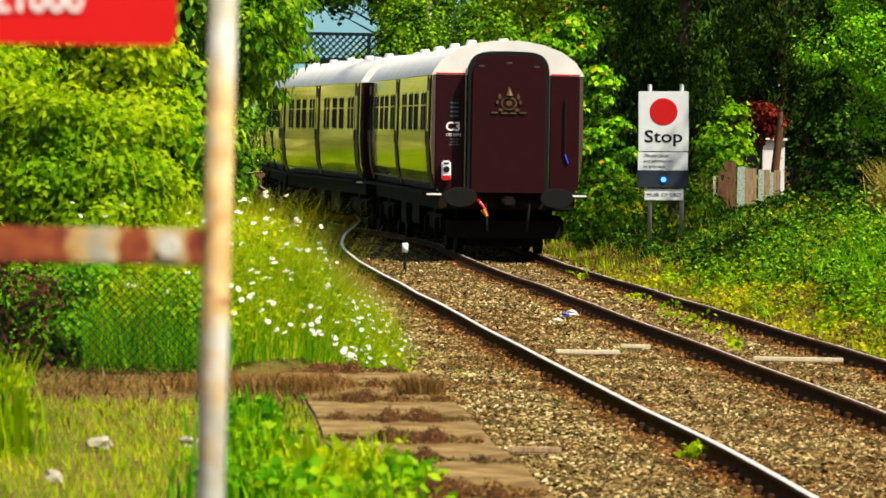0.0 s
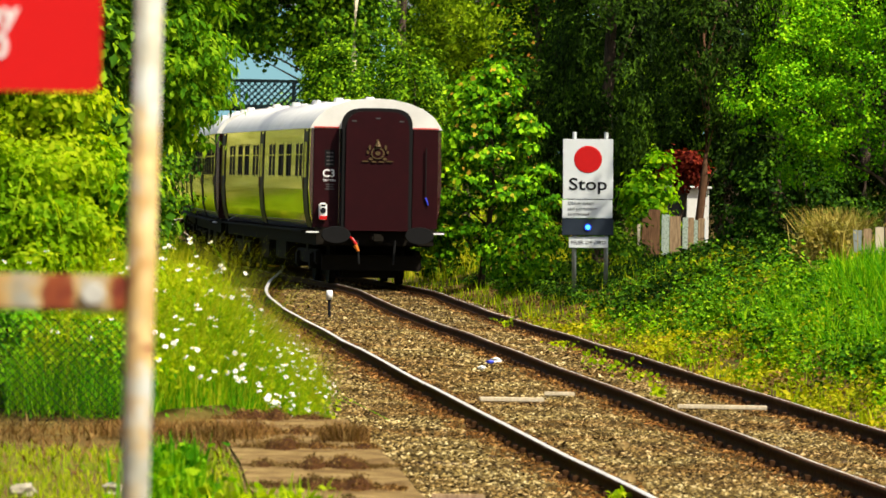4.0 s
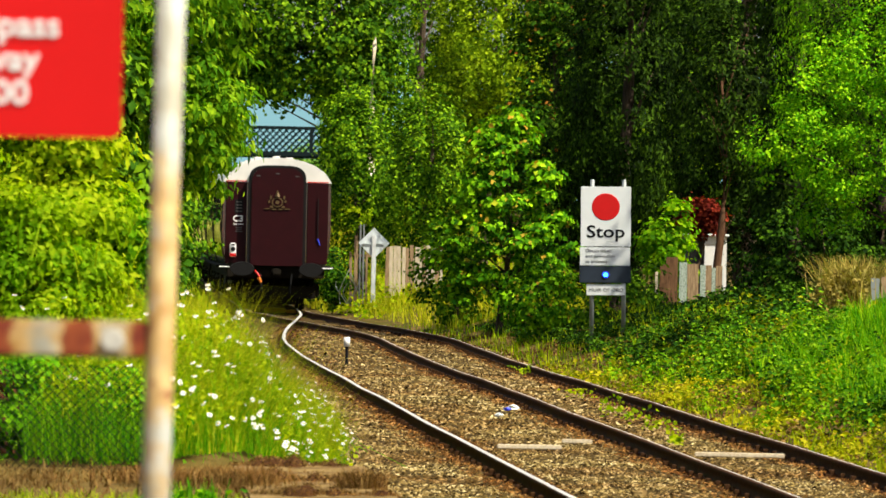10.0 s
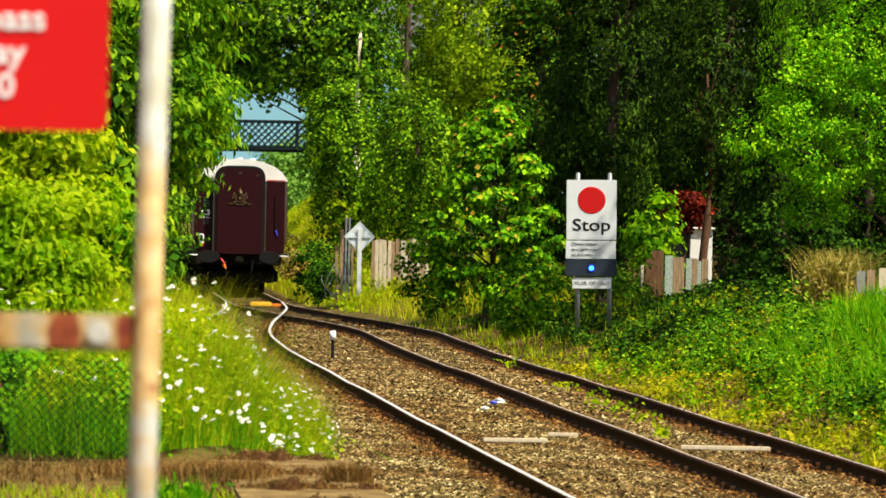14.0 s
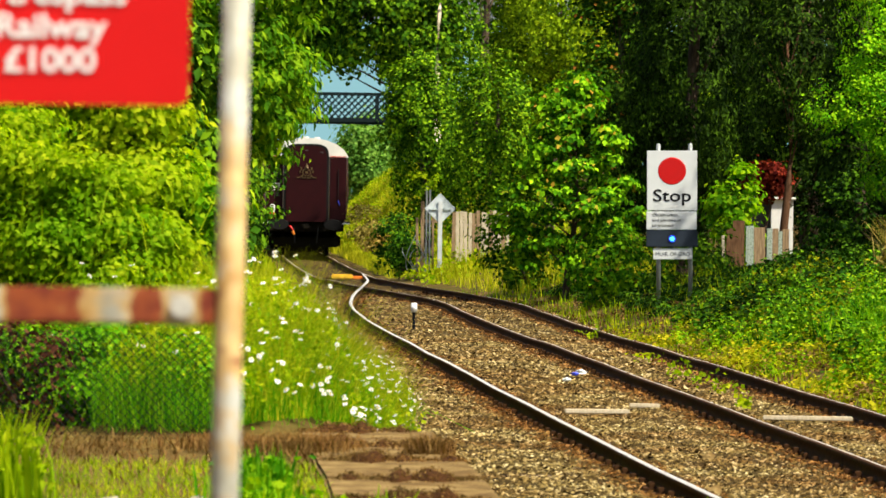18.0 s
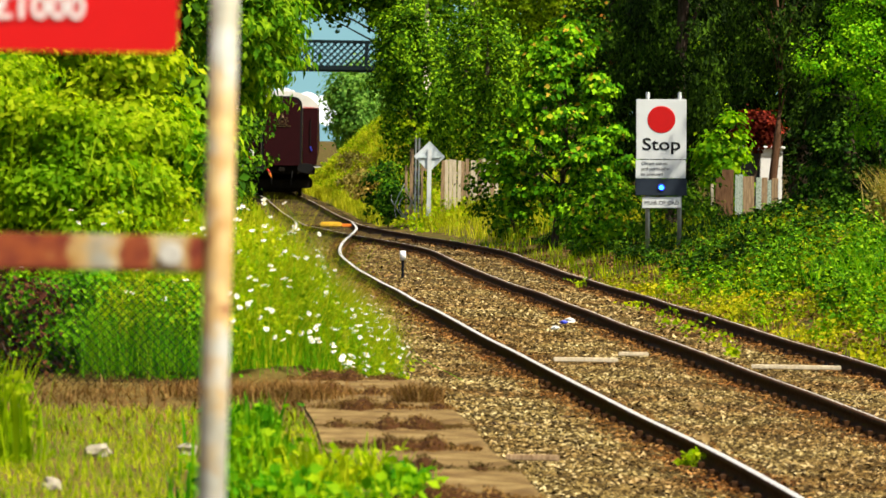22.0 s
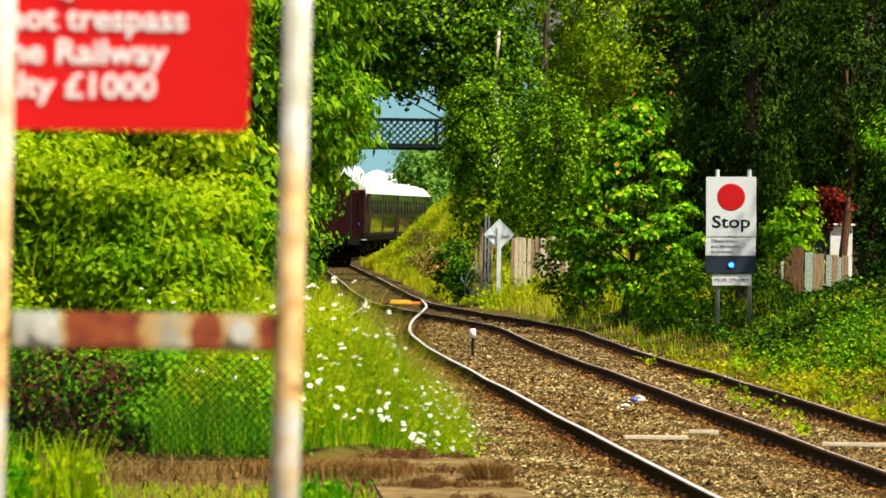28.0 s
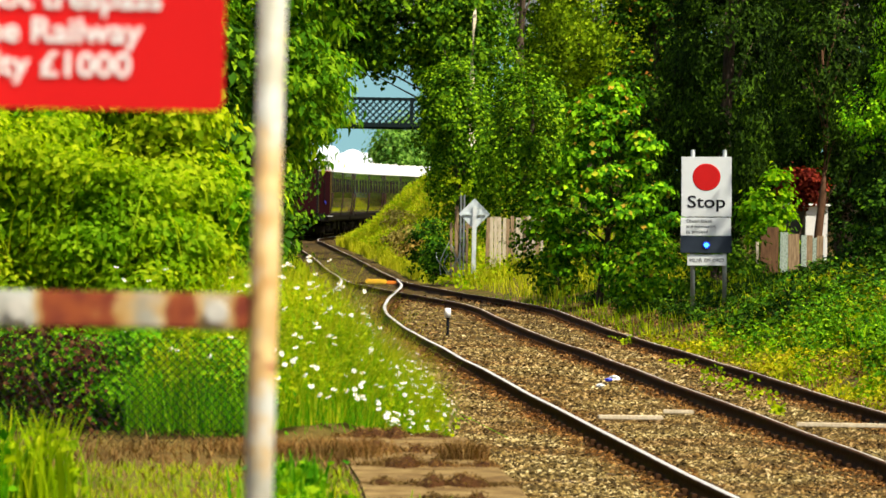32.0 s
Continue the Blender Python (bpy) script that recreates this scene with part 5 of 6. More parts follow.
    stuff("verge_grass", blades("verge_grass", np.stack([x, y], 1), verge_z(x, y), 0.72 * verge_tall(x, y), 0.003, M["grass"], rng, 0.9), "tall green grass beside the loop line", "grass")
    x, y = spread(rng, 60000, 38.5, 104, wide, verge_edge)
    stuff("seeding_grass", blades("seeding_grass", np.stack([x, y], 1), verge_z(x, y), 1.02 * verge_tall(x, y), 0.0026, M["hay"], rng, 0.8), "thin yellow seeding grass beside the loop line", "grass")
    x, y = spread(rng, 34000, 38.3, 80, wide, verge_edge)
    stuff("verge_herbs", leaf_mesh("verge_herbs", np.stack([x, y, verge_z(x, y) + 0.95 * verge_tall(x, y) * (0.45 + 0.55 * rng.random(len(x)) ** 0.7)], 1), 0.026, M["hedge"], rng, long=2.6), "small yellow-green herbs among the verge grass", "herbs")
    # outer reach is unseen; broad bright blades feed the coach-side reflection
    x, y = spread(rng, 50000, 95, 300, lambda y: loop_left(y) - 26, lambda y: loop_left(y) - 0.5)
    stuff("far_verge_grass", blades("far_verge_grass", np.stack([x, y], 1), ground_z(x, y), 0.25 + 0.45 * np.clip((loop_left(y) - x - 0.5) / 2.0, 0, 1), 0.07, M["hedge"], rng, 0.5), "yellow-green grass beside the line", "grass")


def daisy_mesh():
    bm = bmesh.new()
    n = 14
    for k in range(n):
        a, w = 6.2832 * k / n, 0.19
        pts = [(0.008, a - 0.12), (0.023, a - w), (0.027, a), (0.023, a + w), (0.008, a + 0.12)]
        bm.faces.new([bm.verts.new((r * math.cos(b), r * math.sin(b), 0.003 * math.sin(9 * b) - r * 0.12)) for r, b in pts])
    return bm


def plant_daisies():
    rng = np.random.default_rng(51)
    me = bpy.data.meshes.new("petals")
    bm = daisy_mesh()
    bm.to_mesh(me)
    bm.free()
    me.materials.append(M["petal"])
    eye = bpy.data.meshes.new("flower_eye")
    bm = bmesh.new()
    bmesh.ops.create_uvsphere(bm, u_segments=8, v_segments=5, radius=0.011, matrix=Matrix.Diagonal((1, 1, 0.5, 1)))
    bm.to_mesh(eye)
    bm.free()
    eye.materials.append(M["yellow"])
    stem = bpy.data.meshes.new("stem")
    bm = rod((0, 0, -0.75), (0, 0, 0), 0.003, 0.002, 5)
    bm.to_mesh(stem)
    bm.free()
    stem.materials.append(M["grass"])
    for k in range(380):
        y = 44 + 34 * rng.random() ** 1.2 if k % 2 else 38.6 + 8 * rng.random() ** 1.3
        x = float(verge_edge(y)) - (abs(rng.normal(0, 0.5)) - 0.15 if k % 4 else rng.uniform(-0.5, 1.7))
        z = float(verge_z(x, y)) + max(0.16, float(verge_tall(x, y)) * rng.uniform(0.62, 1.1) + rng.uniform(0.0, 0.14))
        d = thing("daisy", pose(x, y, z, 25 + rng.normal(0, 18), rng.normal(0, 18), rng.normal(0, 30)), "white ox-eye daisy with a yellow centre", "flower", "daisies on the verge")
        child(new("petals", me), d, "white petals")
        child(new("flower_eye", eye), d, "yellow centre")
        child(new("stem", stem), d, "thin green stem").matrix_basis = pose(0, 0, 0, -25, 0, 0)
        for leaf in d.children[:2]:
            leaf.scale = (0.8, 0.8, 0.8)


def plant_platform():
    rng = np.random.default_rng(61)
    n = 26000
    x, y = rng.uniform(-4.2, 0.1, n), 20 + 14.0 * rng.random(n) ** 1.25
    keep = x < edge_x(y) - 0.95
    x, y = x[keep], y[keep]
    stuff("platform_grass", blades("platform_grass", np.stack([x, y], 1), np.full(len(x), PLATFORM_TOP - 0.04), 0.06, 0.0035, M["hedge"], rng, 1.1), "short yellow-green grass on the platform", "grass")
    n = 1500
    x, y = rng.uniform(-4.4, 0.2, n), rng.uniform(30.5, 37.4, n)
    k = x < edge_x(y) - np.where(y < 34.2, 0.98, 0.1)
    stuff("dead_weeds", blades("dead_weeds", np.stack([x, y], 1)[k], np.full(k.sum(), PLATFORM_TOP - 0.04), 0.075 * (0.3 + rng.random(k.sum())), 0.007, M["deadweed"], rng, 2.6), "dead brown weeds on the platform", "undergrowth")
    # moss mounds over the slab joints, with dead growth on them
    P = []
    for yj in np.arange(SLAB_FROM, PLATFORM_END, SLAB_PITCH):
        if yj < 22:
            continue
        left, right, deep = rng.uniform(0.8, 0.96), rng.uniform(0.0, 0.16), rng.uniform(0.32, 0.46)
        us, vs, ph = np.linspace(0, 1, 40), np.linspace(-1, 1, 9), rng.uniform(0, 6.28, 4)
        U, V = np.meshgrid(us, vs, indexing="ij")
        lump = np.clip(0.55 + 0.3 * np.sin(9 * U + ph[0]) + 0.25 * np.sin(21 * U + ph[1]) + 0.15 * np.sin(37 * U + ph[2]), 0.12, 1.2) * np.sqrt(np.clip(4.5 * U * (1 - U), 0, 1))
        X = float(edge_x(yj)) - left + (left - right) * U
        Y = yj + deep * V * (0.35 + 0.65 * lump) + 0.05 * np.sin(14 * U + ph[3])
        Z = PLATFORM_TOP - 0.02 + 0.07 * lump * (1 - V * V) + rng.normal(0, 0.004, U.shape)
        idx = np.arange(U.size).reshape(U.shape)
        q = np.stack([idx[:-1, :-1], idx[1:, :-1], idx[1:, 1:], idx[:-1, 1:]], -1).reshape(-1, 4)
        tagged(new("moss_mound", array_mesh("moss_mound", np.stack([X, Y, Z], -1).reshape(-1, 3), q, M["moss"])), "dark brown moss grown over a joint between paving slabs", "moss", "moss on the slab joints")
        pick = rng.integers(0, U.size, 1500)
        P.append(np.stack([X.ravel()[pick] + rng.normal(0, 0.015, 1500), Y.ravel()[pick] + rng.normal(0, 0.02, 1500), Z.ravel()[pick] + 0.015 * rng.random(1500)], 1))
    stuff("joint_moss", leaf_mesh("joint_moss", np.concatenate(P), 0.014, M["deadweed"], rng), "dead brown leaves on the moss between the slabs", "moss")
    for x, y, w, deep, h, n in ((-0.13, 35.3, 0.13, 0.16, 0.13, 900), (-0.95, 35.6, 0.26, 0.5, 0.12, 1500), (-1.5, 36.0, 0.3, 0.5, 0.10, 900), (-2.3, 35.6, 0.5, 1.2, 0.06, 700), (-0.55, 34.2, 0.2, 0.2, 0.07, 600), (-3.2, 34.9, 0.4, 1.2, 0.11, 700)):
        XY = np.stack([x + rng.normal(0, w * 0.55, n), y + rng.normal(0, deep * 0.55, n)], 1)
        stuff("dead_tuft", blades("dead_tuft", XY, np.full(n, PLATFORM_TOP - 0.03), h, 0.0028, M["deadweed"], rng, 1.5), "tuft of dead red-brown weeds on the platform end", "undergrowth")
    for k, (x, y, w, h, mat) in enumerate(((-0.95, 27.4, 0.26, 0.24, "lime"), (-0.85, 25.0, 0.32, 0.2, "grass"), (-0.35, 23.8, 0.3, 0.2, "lime"), (-1.05, 29.6, 0.2, 0.28, "grass"), (-0.15, 26.0, 0.12, 0.14, "grass"), (-2.55, 28.0, 0.14, 0.5, "grass"), (-2.3, 28.6, 0.2, 0.5, "hedge"), (-2.75, 29.5, 0.25, 0.45, "hedge"), (-0.45, 26.6, 0.3, 0.2, "hedge"))):
        m = 160
        XY = np.stack([x + rng.normal(0, w * 0.5, m), y + rng.normal(0, w, m)], 1)
        ob = thing("weed_clump", pose(0, 0, 0), "bright green leafy weed growing on the platform", "weed", "weeds on the platform")
        tagged(child(new("foliage", blades("foliage", XY, np.full(m, PLATFORM_TOP - 0.03), h, 0.011, M[mat], rng, 0.5)), ob), kind="stuff")
        Q = np.stack([x + rng.normal(0, w * 0.5, m), y + rng.normal(0, w, m), PLATFORM_TOP + rng.random(m) * h * 0.8], 1)
        tagged(child(new("foliage", leaf_mesh("foliage", Q, 0.05, M[mat], rng, long=2.2)), ob), kind="stuff")
    for k, (x, y, w, h) in enumerate(((-0.5, 53.5, 0.22, 0.28), (-0.75, 51.0, 0.2, 0.3), (3.15, 69.5, 0.25, 0.16), (2.95, 72, 0.18, 0.22), (3.35, 66.5, 0.2, 0.12), (3.3, 62, 0.08, 0.12), (1.9, 41, 0.06, 0.1), (2.75, 78, 0.15, 0.15), (2.3, 90, 0.2, 0.14))):
        m = 55
        ob = thing("ballast_weed", pose(0, 0, 0), "yellow-green weed growing in the ballast", "weed", "weeds in the ballast")
        Q = np.stack([x + rng.normal(0, w * 0.6, m), y + rng.normal(0, w * 1.5, m), -0.14 + rng.random(m) * h], 1)
        tagged(child(new("foliage", leaf_mesh("foliage", Q, 0.05, M["hedge"], rng, long=2.0)), ob), kind="stuff")


plant_banks()
plant_daisies()
plant_platform()


def cloud_bank():
    bm = bmesh.new()
    rng = random.Random(3)
    for k in range(26):
        m = Matrix.Translation((-46 + k * 0.8, rng.uniform(-3, 3), 7 + rng.uniform(0, 5.0) + 1.6 * math.sin(k * 0.7))) @ Matrix.Diagonal((3.2, 3, 2.6, 1))
        bmesh.ops.create_icosphere(bm, subdivisions=2, radius=1, matrix=m)
    ob = part("cloud_bank", bm, M["cloud"], None, "", True)
    ob.location = (0, 1500, 0)
    tagged(ob, "low white cloud far behind the line, bright by emission", "cloud", kind="structure")


cloud_bank()
sk = part("sky_backdrop", box(-260, 260, 1900, 1902, -20, 60), M["skyblue"], None)
tagged(sk, "hazy pale blue distance far beyond the footbridge", "sky", kind="structure")



# ---- signs and lineside things ----
def rusty_frame():
    y = 9.7
    f = thing("sign_frame", pose(0, 0, PLATFORM_TOP), "rust-stained white tube frame on the platform end", "post frame")
    for x in (-0.399, -0.919):
        p = part("post", rod((x - 0.023, y, -0.3), (x + 0.014, y, 2.55), 0.025, 0.025, 20), M["rustpost"], f, "rust-stained white round post", True)
        part("cap", rod((x + 0.014, y, 2.55), (x + 0.014, y, 2.57), 0.027, 0.02, 20), M["rustpost"], p)
    r = part("cross_rail", box(-0.89, -0.421, y - 0.012, y + 0.02, 1.438, 1.502, 0.006), M["rustrail"], f, "flat rusty cross rail")
    for x in (-0.482, -0.83):
        part("bolt", disc(x, y - 0.016, 1.47, 0.021, 0.02, 0.014, 20), M["wornwhite"], r, "round white-painted bolt head")
    for z in (2.0, 2.3):
        part("clip", box(-0.95, -0.885, y + 0.0, y + 0.03, z, z + 0.03, 0.004), M["grey"], f)


def trespass_sign():
    y = 9.727
    s = thing("warning_sign", pose(-0.780, y, 2.424), "red enamel trespass warning sign with white letters", "sign")
    bm, r = bmesh.new(), 0.02
    ring = [(x + r * math.cos(a), z + r * math.sin(a)) for x, z, q in ((0.283, 0.48, 0), (-0.315, 0.48, 1), (-0.315, 0.02, 2), (0.283, 0.02, 3)) for a in [(q + k / 4) * math.pi / 2 for k in range(5)]]
    front, back = [bm.verts.new((x, 0, z)) for x, z in ring], [bm.verts.new((x, 0.006, z)) for x, z in ring]
    bm.faces.new(front), bm.faces.new(back[::-1])
    for k in range(len(ring)):
        bm.faces.new((front[k - 1], front[k], back[k], back[k - 1]))
    bmesh.ops.recalc_face_normals(bm, faces=bm.faces[:])
    part("panel", bm, M["signred"], s, "red enamel panel")
    for k, line in enumerate(("Penalty £1000", "on the Railway", "Do not trespass", "Warning")):
        lettering("text_line", line, 0.061, M["white"], s, -0.230, -0.0015, 0.058 + k * 0.0600, width=1.06, bold=0.0012, label="white letters")


def stop_board():
    s = thing("stop_board", pose(3.975, 99.6, 0.032, 0, -0.8, 0) @ Matrix.Diagonal((1.01, 1, 0.9816, 1)), "white stop board with a red disc and lit blue lamp", "railway sign")
    for x in (-0.24, 0.33):
        p = part("post", rod((x, 0.06, -0.3), (x, 0.06, 3.17), 0.04, 0.04, 14), M["grey"], s, "galvanised round post", True)
        part("post_cap", rod((x, 0.06, 3.17), (x, 0.06, 3.19), 0.043, 0.03, 14), M["grey"], p)
    a = part("stop_panel", box(-0.45, 0.45, -0.01, 0.012, 1.955, 3.06, 0.006), M["offwhite"], s, "white enamel panel")
    part("red_disc", disc(0.0, -0.014, 2.685, 0.252, 0.252, 0.008, 40), M["red"], a, "red disc")
    lettering("stop_word", "Stop", 0.315, M["ink"], a, 0.0, -0.014, 2.125, "CENTER", "bold black word", 1.20, 0.004)
    b = part("text_panel", box(-0.46, 0.44, -0.01, 0.012, 1.605, 1.94, 0.006), M["offwhite"], s, "white enamel panel with small text")
    for k, t in enumerate(("Obtain token", "and permission", "to proceed")):
        lettering("text_line", t, 0.086, M["ink"], b, -0.36, -0.014, 1.85 - k * 0.098, width=1.0, bold=-0.0008)
    c = part("lamp_panel", box(-0.465, 0.455, -0.04, 0.03, 1.285, 1.595, 0.01), M["navy"], s, "dark slate lamp panel")
    part("lamp_ring", disc(0.0, -0.045, 1.435, 0.07, 0.07, 0.02, 24), M["blue"], c, "blue lamp rim")
    part("lamp_lens", disc(0.0, -0.055, 1.435, 0.042, 0.042, 0.02, 24), M["blueglow"], c, "lit blue lens")
    d = part("name_plate", box(-0.34, 0.36, -0.01, 0.012, 1.055, 1.26, 0.006), M["offwhite"], s, "white name plate")
    lettering("name_text", "MUIR OF ORD", 0.098, M["ink"], d, 0.01, -0.014, 1.122, "CENTER", bold=-0.001)


def diamond_board():
    s = thing("diamond_board", pose(-0.36, 148, 0.01), "back of a pale diamond-shaped board on a white post", "railway sign")
    bm = box(-0.30, 0.30, 0, 0.012, -0.30, 0.30, 0.006)
    bmesh.ops.transform(bm, matrix=Matrix.Translation((0, 0.03, 1.75)) @ Matrix.Rotation(radians(45), 4, "Y"), verts=bm.verts)
    part("board", bm, M["backgrey"], s, "pale grey board back")
    part("post", box(-0.06, 0.06, -0.03, 0.02, -0.2, 1.95, 0.012), M["offwhite"], s, "white post")
    part("brace", box(-0.3, 0.3, -0.005, 0.02, 1.72, 1.76), M["backgrey"], s)


def plank_fence(name, label, base, boards, mat_a, mat_b, rails=(), group=""):
    """boards: x, width, bottom, top, lean in degrees, material key."""
    f = thing(name, pose(*base), label, "fence", group)
    for x, w, z0, z1, lean, key in boards:
        bm = box(-w / 2, w / 2, 0, 0.03, z0, z1, 0.005)
        bmesh.ops.transform(bm, matrix=Matrix.Translation((x, 0, 0)) @ Matrix.Rotation(radians(lean), 4, "Y"), verts=bm.verts)
        part("mesh_post" if key in ("grey", "greenwire") else "board", bm, M[key], f)
    for x0, x1, z, key in rails:
        part("rail", box(x0, x1, 0.03, 0.07, z - 0.04, z + 0.04, 0.006), M[key], f)
    return f


def mesh_strip(x0, x1, z0, z1, y, gap, r):
    """Crossing wires between two heights, as thin square bars."""
    v, q = [], []
    def bar(a, b):
        a, b = Vector(a), Vector(b)
        d = (b - a).normalized()
        s = d.cross(Vector((0, 1, 0))) * r
        t = Vector((0, r, 0))
        k = len(v)
        v.extend([a + s, a + t, a - s, a - t, b + s, b + t, b - s, b - t])
        q.extend([(k + j, k + (j + 1) % 4, k + 4 + (j + 1) % 4, k + 4 + j) for j in range(4)])
    h = z1 - z0
    x = x0 - h
    while x < x1:
        for s in (1, -1):
            a, b = (x, x + h) if s > 0 else (x + h, x)
            lo, hi = max(min(a, b), x0), min(max(a, b), x1)
            if hi - lo > 0.01:
                za, zb = (z0 + (lo - x) , z0 + (hi - x)) if s > 0 else (z1 - (lo - x), z1 - (hi - x))
                bar((lo, y, za), (hi, y, zb))
        x += gap
    return v, q


rusty_frame()
trespass_sign()
stop_board()
diamond_board()
rf = random.Random(21)
plank_fence("garden_fence", "broken brown board fence with strips of wire netting", (5.47, 112, 0.62),
            [(0.03, 0.06, -0.5, 0.80, -1, "palewood"), (0.14, 0.14, -0.5, 0.95, 1, "brownboard"), (0.33, 0.24, -0.5, 1.10, 0, "brownboard"), (0.56, 0.16, -0.5, 1.0, 0, "greenwire"), (0.77, 0.23, -0.5, 0.97, -1, "wood"),
             (0.96, 0.11, -0.5, 0.95, 0, "greenwire"), (1.08, 0.12, -0.5, 0.95, 0, "wood"), (1.18, 0.08, -0.5, 0.9, 0, "greenwire"), (1.28, 0.13, -0.5, 0.94, 1, "wood"), (1.37, 0.03, -0.5, 0.90, 0, "offwhite")],
            "wood", "palewood", [(-0.05, 1.4, 0.15, "wood")])
plank_fence("bank_fence", "weathered board fence at the top of the bank", (7.3, 82.3, 0.98),
            [(k * 0.17, 0.13, -0.3, 0.66 + rf.uniform(-0.04, 0.04), rf.uniform(-2, 2), rf.choice(["wood", "palewood", "grey", "wood"])) for k in range(16)], "wood", "wood", [(0, 2.7, 0.3, "wood")])
plank_fence("slat_fence", "grey slatted fence end with broken netting", (-0.98, 151, 0.2),
            [(0.0, 0.07, -0.2, 1.3, -1, "wood"), (0.13, 0.10, -0.2, 1.75, 0, "wood"), (0.24, 0.05, -0.2, 2.15, 0, "grey"), (0.33, 0.05, -0.2, 2.2, 0, "grey"), (0.42, 0.06, -0.2, 1.7, 0, "wood")],
            "wood", "grey", [(0.05, 0.55, 1.2, "wood")])
pf = plank_fence("pale_fence", "bleached close-boarded garden fence", (0.0, 152, 0.4),
            [(k * 0.115, 0.10, -0.3, 1.28 + rf.uniform(-0.05, 0.05), rf.uniform(-1, 1), rf.choice(["palewood", "palewood", "wood"])) for k in range(14)], "palewood", "wood", [(0, 1.55, 0.9, "palewood")])


def shed():
    s = thing("garden_shed", pose(7.35, 126, 0.35), "small white rendered garden building with a dark roof", "shed")
    part("wall", box(-0.08, 0.42, 0, 2, -0.4, 1.78), M["shed"], s, "white rendered wall")
    part("side_wall", box(-0.5, -0.085, 0.3, 2, -0.4, 1.75), M["slate"], s, "dark open side")
    part("roof", box(-0.5, 0.48, -0.1, 2.3, 1.79, 1.85, 0.02), M["shed"], s, "pale flat roof")
    part("door", box(-0.42, -0.2, 0.26, 0.297, -0.4, 1.45), M["slate"], s, "dark door")


shed()


def footbridge():
    b = thing("footbridge", pose(-6, 250, 0), "blue-grey iron lattice footbridge over the line", "footbridge")
    for y in (0.0, 2.2):
        for z, h in ((5.28, 0.18), (6.52, 0.10)):
            part("chord", box(-9, 9, y - 0.08, y + 0.08, z, z + h), M["bridge"], b, "iron girder")
        for k in range(60):
            x = -9 + k * 0.3
            for s in (1, -1):
                bm = rod((x if s > 0 else x + 1.1, y, 5.44), (x + 1.1 if s > 0 else x, y, 6.54), 0.023, 0.023, 4)
                part("lattice_bar", bm, M["bridge"], b)
        for x in (-7.5, -4.2, -0.9, 2.45, 5.8):
            part("upright", box(x - 0.07, x + 0.07, y - 0.09, y + 0.09, 5.3, 6.6), M["bridge"], b)
    part("deck", box(-9, 9, 0, 2.2, 5.2, 5.3), M["bridge"], b, "timber deck")
    for x in (-8.6, 8.6):
        for y in (0.1, 2.1):
            part("column", rod((x, y, -0.3), (x, y, 5.3), 0.16, 0.14, 12), M["bridge"], b, "iron column", True)


footbridge()

# small things on the ballast
peg = thing("marker_peg", pose(-0.66, 94.3, -0.13), "short black stake with a white cap beside the loop line", "marker post")
part("stake", rod((0, 0, -0.1), (0, 0, 0.3), 0.025, 0.025, 8), M["ink"], peg)
part("cap", rod((0, 0, 0.30), (0, 0, 0.46), 0.055, 0.053, 14), M["white"], peg, "white cap", True)


def crumple(name, at, size, mat, label, seed):
    rng = np.random.default_rng(seed)
    bm = bmesh.new()
    bmesh.ops.create_icosphere(bm, subdivisions=2, radius=1)
    for v in bm.verts:
        v.co = Vector((v.co.x * size[0], v.co.y * size[1], max(-0.02, v.co.z * size[2]))) * (1 + float(rng.normal(0, 0.18)))
    ob = part(name, bm, mat, None)
    ob.matrix_basis = pose(*at)
    return tagged(ob, label, "litter")


crumple("paper_litter", (1.68, 71.7, -0.08), (0.07, 0.05, 0.04), M["offwhite"], "crumpled white paper on the ballast", 1)
crumple("plastic_litter", (1.60, 71.4, -0.09), (0.05, 0.05, 0.025), M["blue"], "scrap of pale blue plastic on the ballast", 2)
crumple("paper_scrap", (1.45, 69.2, -0.09), (0.05, 0.08, 0.03), M["offwhite"], "torn white paper on the ballast", 3)
for k, (x0, x1, y, tilt, w, key) in enumerate(((1.22, 1.92, 59.4, 3, 0.07, "palewood"), (1.98, 2.32, 61.2, 1, 0.03, "palewood"), (3.3, 4.25, 58.3, -2, 0.06, "palewood"), (0.5, 0.9, 41, 1, 0.04, "wood"))):
    ob = part("timber_batten", box(-(x1 - x0) / 2, (x1 - x0) / 2, -w, w, 0, 0.045, 0.008), M[key], None)
    ob.matrix_basis = pose((x0 + x1) / 2, y, -0.115, 0, 0, tilt)
    tagged(ob, "pale timber batten lying across the ballast", "timber", "battens on the ballast")
pm = thing("point_machine", pose(-2.75, 145, -0.12), "yellow and orange point machine between the rails", "point machine")
part("case", box(-0.45, 0.12, -0.2, 0.2, 0, 0.13, 0.03), M["yellow"], pm, "yellow case")
part("lever_box", box(0.12, 0.4, -0.15, 0.15, 0, 0.09, 0.02), M["orange"], pm, "orange box")
part("stretcher", rod((-0.9, 0.3, 0.02), (0.75, 0.3, 0.02), 0.025), M["rail_side"], pm)
for k, (x, y, s) in enumerate(((-1.80, 29.0, 0.075), (-1.34, 29.3, 0.06), (-1.85, 26.3, 0.05), (-1.05, 28.6, 0.04))):
    tagged(crumple("stone", (x, y, PLATFORM_TOP - 0.01), (s, s * 0.8, s * 0.75), M["palestone"], "", 10 + k), "pale rounded stone lying in the grass", "stone", "stones on the platform")
